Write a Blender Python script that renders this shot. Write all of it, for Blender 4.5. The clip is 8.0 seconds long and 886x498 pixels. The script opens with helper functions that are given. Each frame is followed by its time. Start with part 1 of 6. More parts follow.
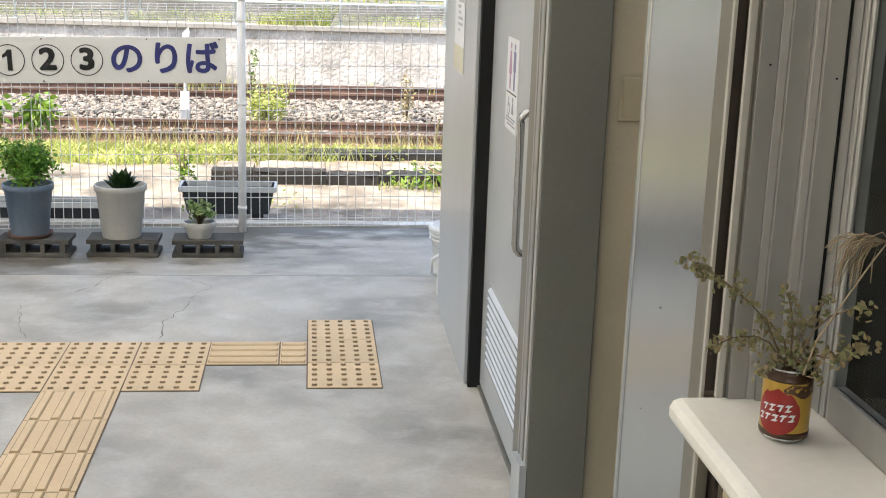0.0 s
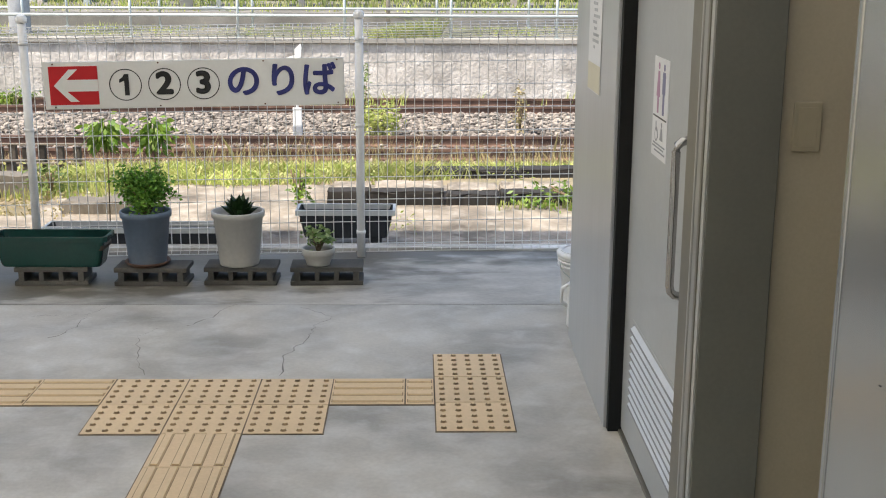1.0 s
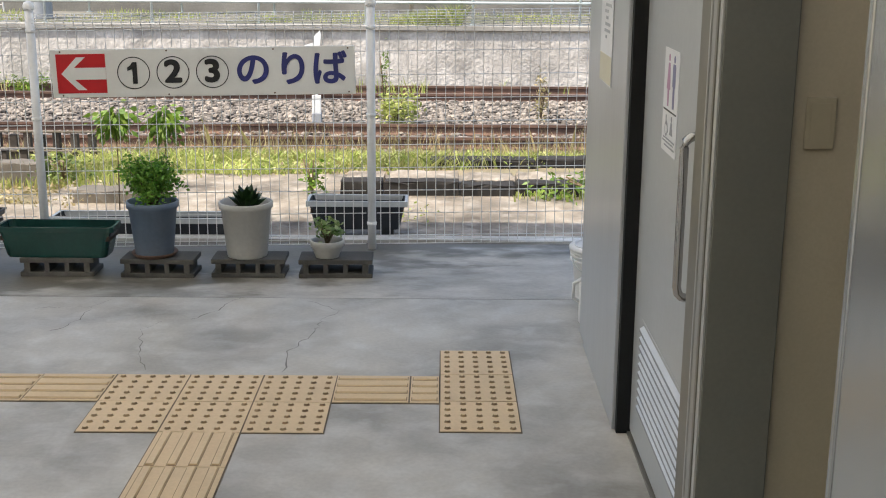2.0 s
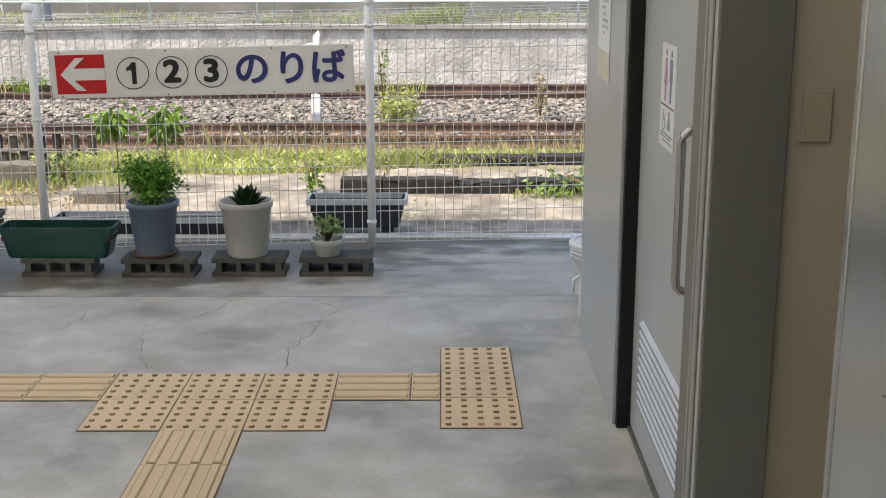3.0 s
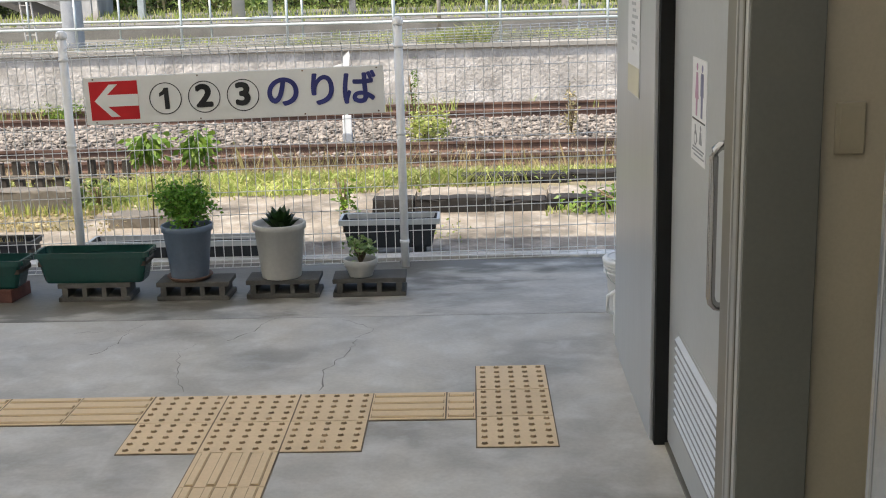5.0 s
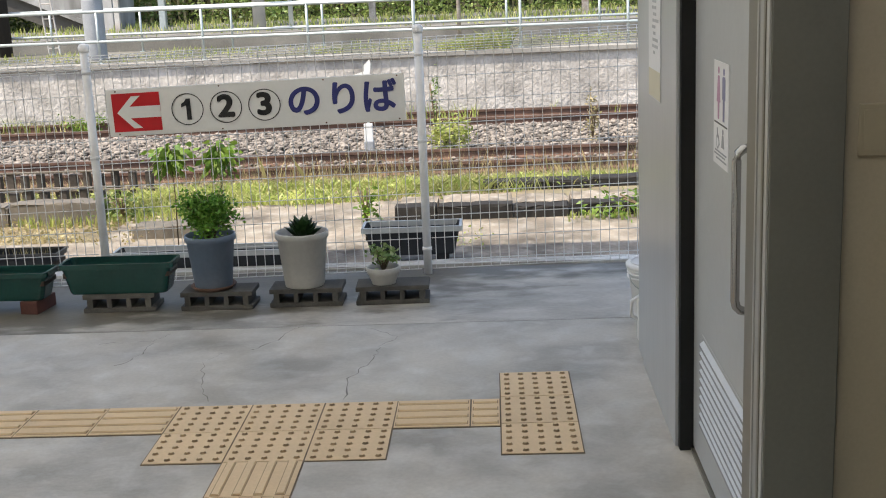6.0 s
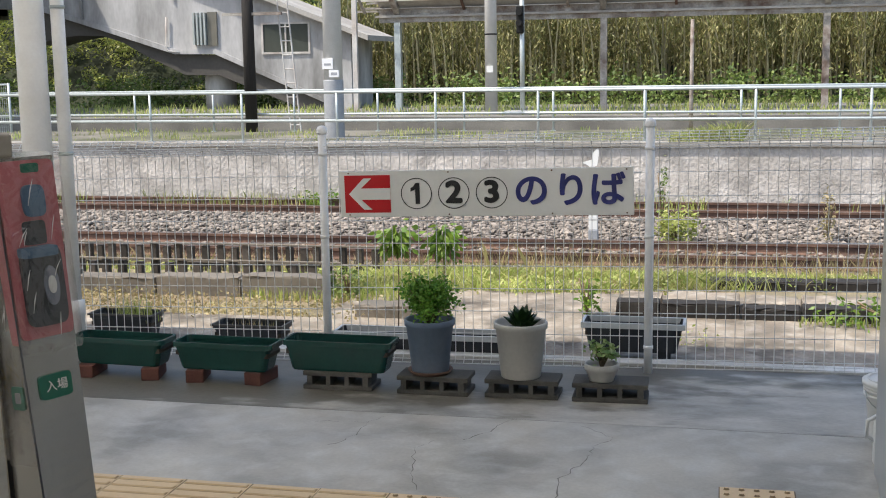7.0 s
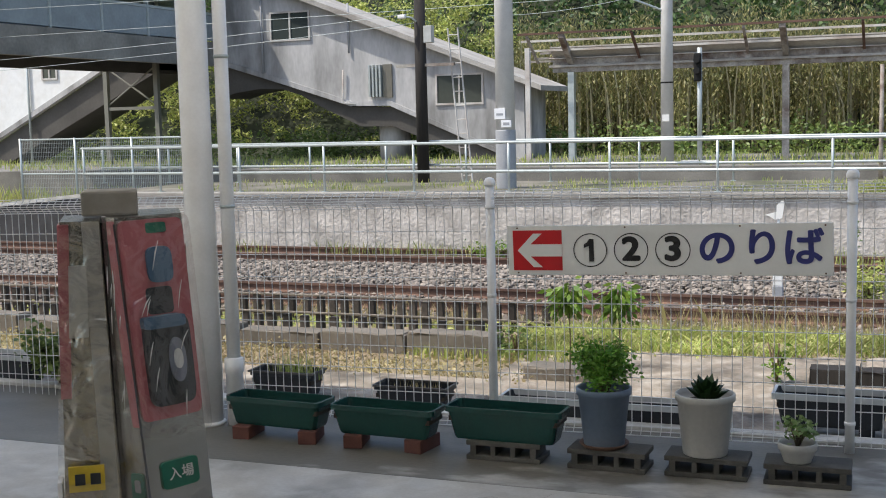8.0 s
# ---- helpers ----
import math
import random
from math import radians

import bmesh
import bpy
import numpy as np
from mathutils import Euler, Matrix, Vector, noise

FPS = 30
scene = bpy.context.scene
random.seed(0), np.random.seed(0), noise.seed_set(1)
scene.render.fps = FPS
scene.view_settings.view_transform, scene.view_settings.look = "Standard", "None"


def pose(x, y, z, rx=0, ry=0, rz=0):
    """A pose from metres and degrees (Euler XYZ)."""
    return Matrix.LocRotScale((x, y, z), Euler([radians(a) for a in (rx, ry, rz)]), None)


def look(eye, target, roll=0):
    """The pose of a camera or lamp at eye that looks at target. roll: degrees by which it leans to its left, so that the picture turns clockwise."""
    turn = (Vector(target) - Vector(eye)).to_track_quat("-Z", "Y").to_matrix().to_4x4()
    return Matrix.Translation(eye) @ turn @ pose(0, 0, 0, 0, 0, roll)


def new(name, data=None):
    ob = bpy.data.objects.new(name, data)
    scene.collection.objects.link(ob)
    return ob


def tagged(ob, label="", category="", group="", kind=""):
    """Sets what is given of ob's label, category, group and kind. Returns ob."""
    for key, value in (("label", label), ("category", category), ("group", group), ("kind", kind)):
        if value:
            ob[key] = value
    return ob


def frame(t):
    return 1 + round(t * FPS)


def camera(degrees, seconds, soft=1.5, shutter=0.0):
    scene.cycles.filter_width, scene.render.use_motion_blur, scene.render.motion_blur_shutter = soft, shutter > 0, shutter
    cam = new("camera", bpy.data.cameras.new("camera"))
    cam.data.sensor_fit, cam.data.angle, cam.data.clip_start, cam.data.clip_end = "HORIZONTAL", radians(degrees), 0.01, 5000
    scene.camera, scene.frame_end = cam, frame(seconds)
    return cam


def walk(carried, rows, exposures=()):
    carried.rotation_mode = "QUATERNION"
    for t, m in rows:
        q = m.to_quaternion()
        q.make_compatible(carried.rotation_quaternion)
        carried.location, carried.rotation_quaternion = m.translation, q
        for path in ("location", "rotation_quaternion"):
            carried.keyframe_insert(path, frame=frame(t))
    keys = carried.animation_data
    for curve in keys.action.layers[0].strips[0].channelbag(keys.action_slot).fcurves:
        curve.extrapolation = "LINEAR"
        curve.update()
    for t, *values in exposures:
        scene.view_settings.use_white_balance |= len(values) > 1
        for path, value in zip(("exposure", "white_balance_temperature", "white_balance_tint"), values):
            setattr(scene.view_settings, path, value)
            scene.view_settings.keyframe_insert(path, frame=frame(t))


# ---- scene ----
cam = camera(40.3, 8.0, soft=1.05)
PATH = [
    (0, (0.014, -0.53, 1.698), (0.231, 1.4, 1.219), 1.9),
    (0.3, (0.011, -0.502, 1.689), (0.115, 1.433, 1.194), 2.4),
    (0.5, (-0.032, -0.406, 1.695), (0.048, 1.522, 1.17), 3.4),
    (0.8, (-0.048, -0.283, 1.722), (-0.013, 1.658, 1.24), 2.1),
    (1, (-0.066, -0.21, 1.718), (-0.025, 1.734, 1.249), 0.3),
    (1.3, (-0.039, -0.186, 1.726), (0.024, 1.754, 1.24), -0.4),
    (1.5, (-0.036, -0.14, 1.717), (0.015, 1.799, 1.231), 0.5),
    (1.7, (0.004, -0.082, 1.721), (0.014, 1.857, 1.233), 0.7),
    (3, (0.013, -0.097, 1.715), (0.012, 1.842, 1.223), -0.1),
    (3.5, (0.016, -0.1, 1.717), (0.017, 1.842, 1.236), -0.3),
    (4, (0.014, -0.105, 1.719), (0.005, 1.84, 1.253), -0.7),
    (4.5, (0.013, -0.1, 1.719), (-0.028, 1.845, 1.256), -1.2),
    (6, (0.015, -0.093, 1.719), (-0.078, 1.853, 1.269), -2.4),
    (6.5, (0.0, -0.063, 1.738), (-0.223, 1.882, 1.331), -2.5),
    (6.8, (0.004, -0.03, 1.745), (-0.358, 1.907, 1.402), -1.9),
    (7, (-0.008, 0.002, 1.75), (-0.458, 1.926, 1.445), -0.9),
    (7.3, (-0.028, 0.117, 1.74), (-0.579, 2.02, 1.478), -1.1),
    (7.5, (-0.042, 0.196, 1.731), (-0.661, 2.081, 1.482), -1.5),
    (7.8, (-0.088, 0.341, 1.732), (-0.77, 2.207, 1.509), -0.5),
    (8, (-0.129, 0.448, 1.736), (-0.852, 2.3, 1.518), -1.4),
]
EXPOSURES = [(0.0, 1.95, 6980, 8.5), (0.3, 1.84, 6980, 8.5), (0.5, 1.70, 6980, 8.5), (1.0, 1.42, 6980, 8.5), (1.5, 1.32, 6980, 8.5), (3.5, 1.27, 6930, 8.5), (6.0, 1.22, 6930, 8.5), (6.5, 1.2, 6880, 8.5), (7.0, 1.02, 6730, 8.5), (7.5, 0.9, 6630, 8.5), (8.0, 0.8, 6580, 8.5)]
walk(cam, [(t, look(eye, target, roll)) for t, eye, target, roll in PATH], EXPOSURES)
ROOF_EDGE = 6.45

# ---- world, sun, exposure ----
SUN_EL, SUN_AZ = 58.0, -146.0      # the sun stands behind the station, to its left
world = bpy.data.worlds.new("world")
scene.world = world
world.use_nodes = True
wn = world.node_tree.nodes
sky = wn.new("ShaderNodeTexSky")
sky.sky_type, sky.sun_disc = "NISHITA", False
sky.sun_elevation, sky.sun_rotation = radians(SUN_EL), radians(90 - SUN_AZ)
sky.dust_density, sky.ozone_density = 2.0, 1.0
wn["Background"].inputs["Strength"].default_value = 0.15
world.node_tree.links.new(sky.outputs[0], wn["Background"].inputs["Color"])
sun_way = Vector((math.cos(radians(SUN_AZ)) * math.cos(radians(SUN_EL)), math.sin(radians(SUN_AZ)) * math.cos(radians(SUN_EL)), math.sin(radians(SUN_EL))))
sun = new("sun", bpy.data.lights.new("sun", "SUN"))
sun.data.energy, sun.data.angle, sun.data.color = 2.6, radians(0.8), (1.0, 0.95, 0.87)
sun.matrix_world = look(sun_way * 30, (0, 0, 0))


# ---- materials ----
def mat(name, base, rough=0.6, metal=0.0, vary=0.12, scale=6.0, fine=60.0, bump=0.15, stain=None, stain_amt=0.4, island=0.0, obrand=0.0, stretch=(1, 1, 1), dist=0.004, spec=0.5, bloom=None, silt=None):
    """A surface with variation at two scales, optional stains of a second colour, and a fine relief."""
    m = bpy.data.materials.new(name)
    m.use_nodes = True
    n, l = m.node_tree.nodes, m.node_tree.links
    b = n["Principled BSDF"]
    b.inputs["Roughness"].default_value, b.inputs["Metallic"].default_value = rough, metal
    b.inputs["Specular IOR Level"].default_value = spec
    co = n.new("ShaderNodeTexCoord")
    mp = n.new("ShaderNodeMapping")
    mp.inputs["Scale"].default_value = stretch
    l.new(co.outputs["Object"], mp.inputs["Vector"])
    big, small = n.new("ShaderNodeTexNoise"), n.new("ShaderNodeTexNoise")
    for node, s in ((big, scale), (small, fine)):
        node.inputs["Scale"].default_value, node.inputs["Detail"].default_value = s, 5.0
        l.new(mp.outputs[0], node.inputs["Vector"])
    ramp = n.new("ShaderNodeMapRange")
    ramp.inputs["From Min"].default_value, ramp.inputs["From Max"].default_value = 0.3, 0.7
    ramp.inputs["To Min"].default_value, ramp.inputs["To Max"].default_value = 1 - vary, 1 + vary
    l.new(big.outputs["Fac"], ramp.inputs["Value"])
    ramp2 = n.new("ShaderNodeMapRange")
    ramp2.inputs["From Min"].default_value, ramp2.inputs["From Max"].default_value = 0.3, 0.7
    ramp2.inputs["To Min"].default_value, ramp2.inputs["To Max"].default_value = 1 - vary * 0.6, 1 + vary * 0.6
    l.new(small.outputs["Fac"], ramp2.inputs["Value"])
    mul = n.new("ShaderNodeMath")
    mul.operation = "MULTIPLY"
    l.new(ramp.outputs[0], mul.inputs[0]), l.new(ramp2.outputs[0], mul.inputs[1])
    value = mul.outputs[0]
    for amount, kind, socket in ((island, "ShaderNodeNewGeometry", "Random Per Island"), (obrand, "ShaderNodeObjectInfo", "Random")):
        if amount:
            g, r, k = n.new(kind), n.new("ShaderNodeMapRange"), n.new("ShaderNodeMath")
            r.inputs["To Min"].default_value, r.inputs["To Max"].default_value = 1 - amount, 1 + amount
            k.operation = "MULTIPLY"
            l.new(g.outputs[socket], r.inputs["Value"])
            l.new(r.outputs[0], k.inputs[0]), l.new(value, k.inputs[1])
            value = k.outputs[0]
    colour = n.new("ShaderNodeRGB")
    colour.outputs[0].default_value = (*base, 1)
    out = colour.outputs[0]
    if stain:
        third = n.new("ShaderNodeTexNoise")
        third.inputs["Scale"].default_value, third.inputs["Detail"].default_value, third.inputs["Distortion"].default_value = scale * 0.45, 10.0, 0.25
        l.new(mp.outputs[0], third.inputs["Vector"])
        r3 = n.new("ShaderNodeMapRange")
        r3.inputs["From Min"].default_value, r3.inputs["From Max"].default_value = 0.43, 0.66
        r3.inputs["To Max"].default_value = stain_amt
        l.new(third.outputs["Fac"], r3.inputs["Value"])
        mix = n.new("ShaderNodeMix")
        mix.data_type = "RGBA"
        l.new(r3.outputs[0], mix.inputs["Factor"])
        l.new(out, mix.inputs["A"])
        mix.inputs["B"].default_value = (*stain, 1)
        out = mix.outputs["Result"]
    if bloom:
        fourth = n.new("ShaderNodeTexNoise")
        fourth.inputs["Scale"].default_value, fourth.inputs["Detail"].default_value, fourth.inputs["Distortion"].default_value = scale * 1.7, 10.0, 0.35
        l.new(mp.outputs[0], fourth.inputs["Vector"])
        r4 = n.new("ShaderNodeMapRange")
        r4.inputs["From Min"].default_value, r4.inputs["From Max"].default_value, r4.inputs["To Max"].default_value = 0.46, 0.74, 0.6
        l.new(fourth.outputs["Fac"], r4.inputs["Value"])
        mix2 = n.new("ShaderNodeMix")
        mix2.data_type = "RGBA"
        l.new(r4.outputs[0], mix2.inputs["Factor"]), l.new(out, mix2.inputs["A"])
        mix2.inputs["B"].default_value = (*bloom, 1)
        out = mix2.outputs["Result"]
    if silt:
        # dirt washed up in ragged tongues: colour, where it begins and is thickest along y, and how it shifts along x
        tint, begin, full, lean = silt
        xyz, ragged, add, r5, mix3 = n.new("ShaderNodeSeparateXYZ"), n.new("ShaderNodeTexNoise"), n.new("ShaderNodeMath"), n.new("ShaderNodeMapRange"), n.new("ShaderNodeMix")
        l.new(co.outputs["Object"], xyz.inputs[0])
        ragged.inputs["Scale"].default_value, ragged.inputs["Detail"].default_value = 4.2, 9.0
        l.new(mp.outputs[0], ragged.inputs["Vector"])
        add.operation = "MULTIPLY_ADD"
        l.new(ragged.outputs["Fac"], add.inputs[0]), l.new(xyz.outputs["Y"], add.inputs[2])
        add.inputs[1].default_value = 2.2
        slant = n.new("ShaderNodeMath")
        slant.operation, slant.inputs[1].default_value = "MULTIPLY_ADD", lean
        l.new(xyz.outputs["X"], slant.inputs[0]), l.new(add.outputs[0], slant.inputs[2])
        r5.inputs["From Min"].default_value, r5.inputs["From Max"].default_value, r5.inputs["To Max"].default_value = begin + 1.1 - 1.3 * lean, full + 1.1 - 1.3 * lean, 0.9
        l.new(slant.outputs[0], r5.inputs["Value"])
        mix3.data_type = "RGBA"
        l.new(r5.outputs[0], mix3.inputs["Factor"]), l.new(out, mix3.inputs["A"])
        mix3.inputs["B"].default_value = (*tint, 1)
        out = mix3.outputs["Result"]
    hsv = n.new("ShaderNodeHueSaturation")
    l.new(out, hsv.inputs["Color"]), l.new(value, hsv.inputs["Value"])
    l.new(hsv.outputs[0], b.inputs["Base Color"])
    if bump:
        bp = n.new("ShaderNodeBump")
        bp.inputs["Strength"].default_value, bp.inputs["Distance"].default_value = bump, dist
        l.new(small.outputs["Fac"], bp.inputs["Height"])
        l.new(bp.outputs[0], b.inputs["Normal"])
    return m


def glass(name, tint=(0.9, 0.95, 0.95), rough=0.02):
    m = bpy.data.materials.new(name)
    m.use_nodes = True
    b = m.node_tree.nodes["Principled BSDF"]
    b.inputs["Base Color"].default_value = (*tint, 1)
    b.inputs["Transmission Weight"].default_value, b.inputs["Roughness"].default_value, b.inputs["IOR"].default_value = 1.0, rough, 1.16
    return m


def leafy(name, base, other, rough=0.5):
    """Leaves: two colours spread by piece, a little light let through."""
    m = bpy.data.materials.new(name)
    m.use_nodes = True
    n, l = m.node_tree.nodes, m.node_tree.links
    b = n["Principled BSDF"]
    b.inputs["Roughness"].default_value = rough
    g = n.new("ShaderNodeNewGeometry")
    mix = n.new("ShaderNodeMix")
    mix.data_type = "RGBA"
    mix.inputs["A"].default_value, mix.inputs["B"].default_value = (*base, 1), (*other, 1)
    l.new(g.outputs["Random Per Island"], mix.inputs["Factor"])
    noise_node = n.new("ShaderNodeTexNoise")
    noise_node.inputs["Scale"].default_value = 0.9
    co = n.new("ShaderNodeTexCoord")
    l.new(co.outputs["Object"], noise_node.inputs["Vector"])
    r = n.new("ShaderNodeMapRange")
    r.inputs["From Min"].default_value, r.inputs["From Max"].default_value = 0.3, 0.7
    r.inputs["To Min"].default_value, r.inputs["To Max"].default_value = 0.65, 1.35
    l.new(noise_node.outputs["Fac"], r.inputs["Value"])
    hsv = n.new("ShaderNodeHueSaturation")
    l.new(mix.outputs["Result"], hsv.inputs["Color"]), l.new(r.outputs[0], hsv.inputs["Value"])
    l.new(hsv.outputs[0], b.inputs["Base Color"])
    t = n.new("ShaderNodeBsdfTranslucent")
    l.new(hsv.outputs[0], t.inputs["Color"])
    ms = n.new("ShaderNodeMixShader")
    ms.inputs[0].default_value = 0.3
    l.new(b.outputs[0], ms.inputs[1]), l.new(t.outputs[0], ms.inputs[2])
    l.new(ms.outputs[0], n["Material Output"].inputs["Surface"])
    return m


def milky(name, tint, through_amount):
    """A thin sheet that lets part of the daylight through, spread out."""
    m = bpy.data.materials.new(name)
    m.use_nodes = True
    n, l = m.node_tree.nodes, m.node_tree.links
    d, t, mx = n.new("ShaderNodeBsdfDiffuse"), n.new("ShaderNodeBsdfTranslucent"), n.new("ShaderNodeMixShader")
    d.inputs["Color"].default_value, t.inputs["Color"].default_value = (*tint, 1), (*tint, 1)
    mx.inputs[0].default_value = through_amount
    l.new(d.outputs[0], mx.inputs[1]), l.new(t.outputs[0], mx.inputs[2]), l.new(mx.outputs[0], n["Material Output"].inputs["Surface"])
    return m


M = {}
M["concrete"] = mat("concrete_floor", (0.49, 0.458, 0.403), 0.42, vary=0.10, scale=3.6, fine=55, bump=0.25, stain=(0.25, 0.232, 0.20), stain_amt=0.8, bloom=(0.60, 0.59, 0.56))
M["concrete_edge"] = mat("concrete_floor_edge", (0.44, 0.41, 0.36), 0.5, vary=0.14, scale=3.0, fine=45, bump=0.3, stain=(0.22, 0.21, 0.19), stain_amt=0.9, stretch=(0.7, 1.3, 1), bloom=(0.58, 0.56, 0.52), silt=((0.125, 0.112, 0.090), 5.74, 6.14, -0.38))
M["crack"] = mat("crack_dirt", (0.20, 0.19, 0.17), 0.9)
M["tile"] = mat("tactile_tile_yellow", (0.68, 0.51, 0.31), 0.55, vary=0.08, scale=3, fine=80, bump=0.1, stain=(0.48, 0.34, 0.19), stain_amt=0.4, obrand=0.05)
# browner tile tone carrying both shade and dirt round the raised parts
M["shade_grime"] = mat("tile_shade_grime", (0.29, 0.20, 0.115), 0.8, vary=0.3, scale=7)
M["grout"] = mat("tile_bed", (0.17, 0.13, 0.09), 0.9, vary=0.3, scale=9, fine=60)
M["alu"] = mat("brushed_aluminium", (0.47, 0.48, 0.485), 0.26, 0.88, vary=0.06, scale=2, fine=20, bump=0.04, stretch=(1, 1, 0.12))
M["wall_metal"] = mat("grey_metal_cladding", (0.50, 0.515, 0.53), 0.34, 0.45, vary=0.05, scale=1.5, fine=24, bump=0.04, stretch=(1, 1, 0.15))
M["frame_mid"] = mat("satin_window_aluminium", (0.375, 0.37, 0.35), 0.38, 0.4, vary=0.06, scale=3, fine=30, bump=0.04, stretch=(1, 1, 0.15))
M["gutter"] = mat("pale_gutter_concrete", (0.62, 0.61, 0.58), 0.8, vary=0.18, scale=5, fine=50, bump=0.3, stain=(0.30, 0.27, 0.22), stain_amt=0.7)
M["platform_earth"] = mat("weedy_platform_earth", (0.17, 0.155, 0.125), 0.95, vary=0.3, scale=1.3, fine=18, bump=0.6, dist=0.02, stain=(0.08, 0.085, 0.04), stain_amt=0.9)
M["alu_dark"] = mat("weathered_aluminium", (0.235, 0.22, 0.185), 0.42, 0.55, vary=0.05, scale=3, fine=30, bump=0.05)
M["door"] = mat("grey_painted_steel_door", (0.46, 0.475, 0.485), 0.42, 0.2, vary=0.04, scale=1.5, fine=40, bump=0.04)
M["jamb"] = mat("dark_grey_painted_jamb", (0.178, 0.174, 0.145), 0.5, 0.0, vary=0.06, scale=3, fine=80, bump=0.05)
M["brown_gap"] = mat("dark_brown_seal", (0.040, 0.030, 0.022), 0.7)
M["frame_light"] = mat("pale_window_aluminium", (0.47, 0.465, 0.445), 0.4, 0.4, vary=0.05, scale=3, fine=30, bump=0.05)
M["strip"] = mat("cream_painted_strip", (0.47, 0.455, 0.41), 0.4, vary=0.05)
M["slat"] = mat("pale_painted_slat", (0.60, 0.62, 0.64), 0.45, vary=0.03)
M["louvre"] = mat("pale_blue_grey_blade", (0.66, 0.69, 0.74), 0.4, vary=0.03)
M["rubber"] = mat("black_rubber", (0.012, 0.012, 0.012), 0.7, spec=0.25)
M["cream"] = mat("cream_wall_paint", (0.53, 0.46, 0.325), 0.7, vary=0.05, scale=2, fine=120, bump=0.1)
M["switch"] = mat("beige_plastic", (0.46, 0.40, 0.275), 0.45, vary=0.03)
M["sill"] = mat("cream_laminate", (0.87, 0.83, 0.75), 0.28, vary=0.04, scale=4, fine=50, bump=0.03)
M["chrome"] = mat("polished_steel", (0.46, 0.45, 0.44), 0.2, 1.0, vary=0.03, bump=0.0)
M["white_paint"] = mat("white_paint", (0.76, 0.76, 0.75), 0.5, vary=0.05, scale=4, fine=60, bump=0.08, stain=(0.55, 0.52, 0.46), stain_amt=0.3)
M["post_white"] = mat("white_coated_steel", (0.86, 0.86, 0.86), 0.45, vary=0.05, scale=5, fine=60, bump=0.06, stain=(0.45, 0.40, 0.33), stain_amt=0.25)
M["wire"] = mat("white_coated_wire", (0.76, 0.76, 0.75), 0.5, vary=0.1, scale=5, fine=60, bump=0.0, stain=(0.35, 0.30, 0.24), stain_amt=0.3)
M["galv"] = mat("galvanised_steel", (0.45, 0.49, 0.485), 0.45, 0.4, vary=0.08, scale=8, fine=60, bump=0.05)
M["sign_white"] = mat("sign_white_enamel", (0.74, 0.74, 0.72), 0.4, vary=0.03, scale=3, fine=60, bump=0.03, stain=(0.60, 0.57, 0.50), stain_amt=0.25)
M["sign_red"] = mat("sign_red", (0.50, 0.008, 0.014), 0.4, vary=0.05)
M["sign_black"] = mat("sign_black", (0.012, 0.012, 0.014), 0.4)
M["sign_navy"] = mat("sign_navy", (0.02, 0.025, 0.16), 0.4)
M["pot_blue"] = mat("blue_grey_plastic", (0.115, 0.158, 0.222), 0.45, vary=0.08, scale=6, fine=50, bump=0.06, stain=(0.25, 0.25, 0.26), stain_amt=0.3)
M["pot_white"] = mat("off_white_plastic", (0.42, 0.41, 0.385), 0.5, vary=0.07, scale=6, fine=50, bump=0.06, stain=(0.42, 0.39, 0.34), stain_amt=0.4)
M["planter_green"] = mat("dark_green_plastic", (0.011, 0.055, 0.047), 0.26, vary=0.10, scale=6, fine=60, bump=0.05)
M["planter_dark"] = mat("faded_dark_plastic", (0.022, 0.025, 0.03), 0.5, vary=0.15, scale=6, fine=60, bump=0.05)
M["planter_rim"] = mat("sun_bleached_plastic", (0.56, 0.58, 0.58), 0.55, vary=0.1)
M["soil"] = mat("dark_soil", (0.05, 0.038, 0.028), 0.95, vary=0.3, scale=30, fine=150, bump=0.6)
M["block"] = mat("concrete_block", (0.080, 0.075, 0.066), 0.9, vary=0.18, scale=8, fine=120, bump=0.5, stain=(0.13, 0.12, 0.11), stain_amt=0.5, obrand=0.12)
M["brick"] = mat("red_brick", (0.12, 0.045, 0.034), 0.85, vary=0.18, scale=12, fine=120, bump=0.4, obrand=0.15)
M["asphalt"] = mat("worn_yard_paving", (0.265, 0.220, 0.172), 0.9, vary=0.3, scale=4.6, fine=46, bump=0.5, stain=(0.075, 0.06, 0.045), stain_amt=0.95, bloom=(0.46, 0.42, 0.365))
M["earth"] = mat("dry_earth", (0.26, 0.20, 0.13), 0.95, vary=0.25, scale=2, fine=30, bump=0.6, dist=0.02, stain=(0.16, 0.16, 0.08), stain_amt=0.6)
M["stone"] = mat("ballast_stone", (0.205, 0.174, 0.147), 0.85, vary=0.1, scale=8, fine=60, bump=0.3, island=0.65)
M["ballast_bed"] = mat("ballast_bed", (0.15, 0.125, 0.105), 0.95, vary=0.3, scale=5, fine=30, bump=0.7, dist=0.03)
M["rust"] = mat("rusty_rail_steel", (0.10, 0.052, 0.04), 0.75, 0.2, vary=0.2, scale=6, fine=60, bump=0.2)
M["rail_top"] = mat("worn_rail_head", (0.30, 0.24, 0.21), 0.4, 0.7, vary=0.1)
M["sleeper"] = mat("weathered_sleeper", (0.13, 0.105, 0.085), 0.9, vary=0.25, scale=5, fine=50, bump=0.4, obrand=0.25)
M["stub"] = mat("dark_stub_post", (0.060, 0.050, 0.042), 0.9, vary=0.3, scale=6, fine=50, bump=0.4, obrand=0.5)
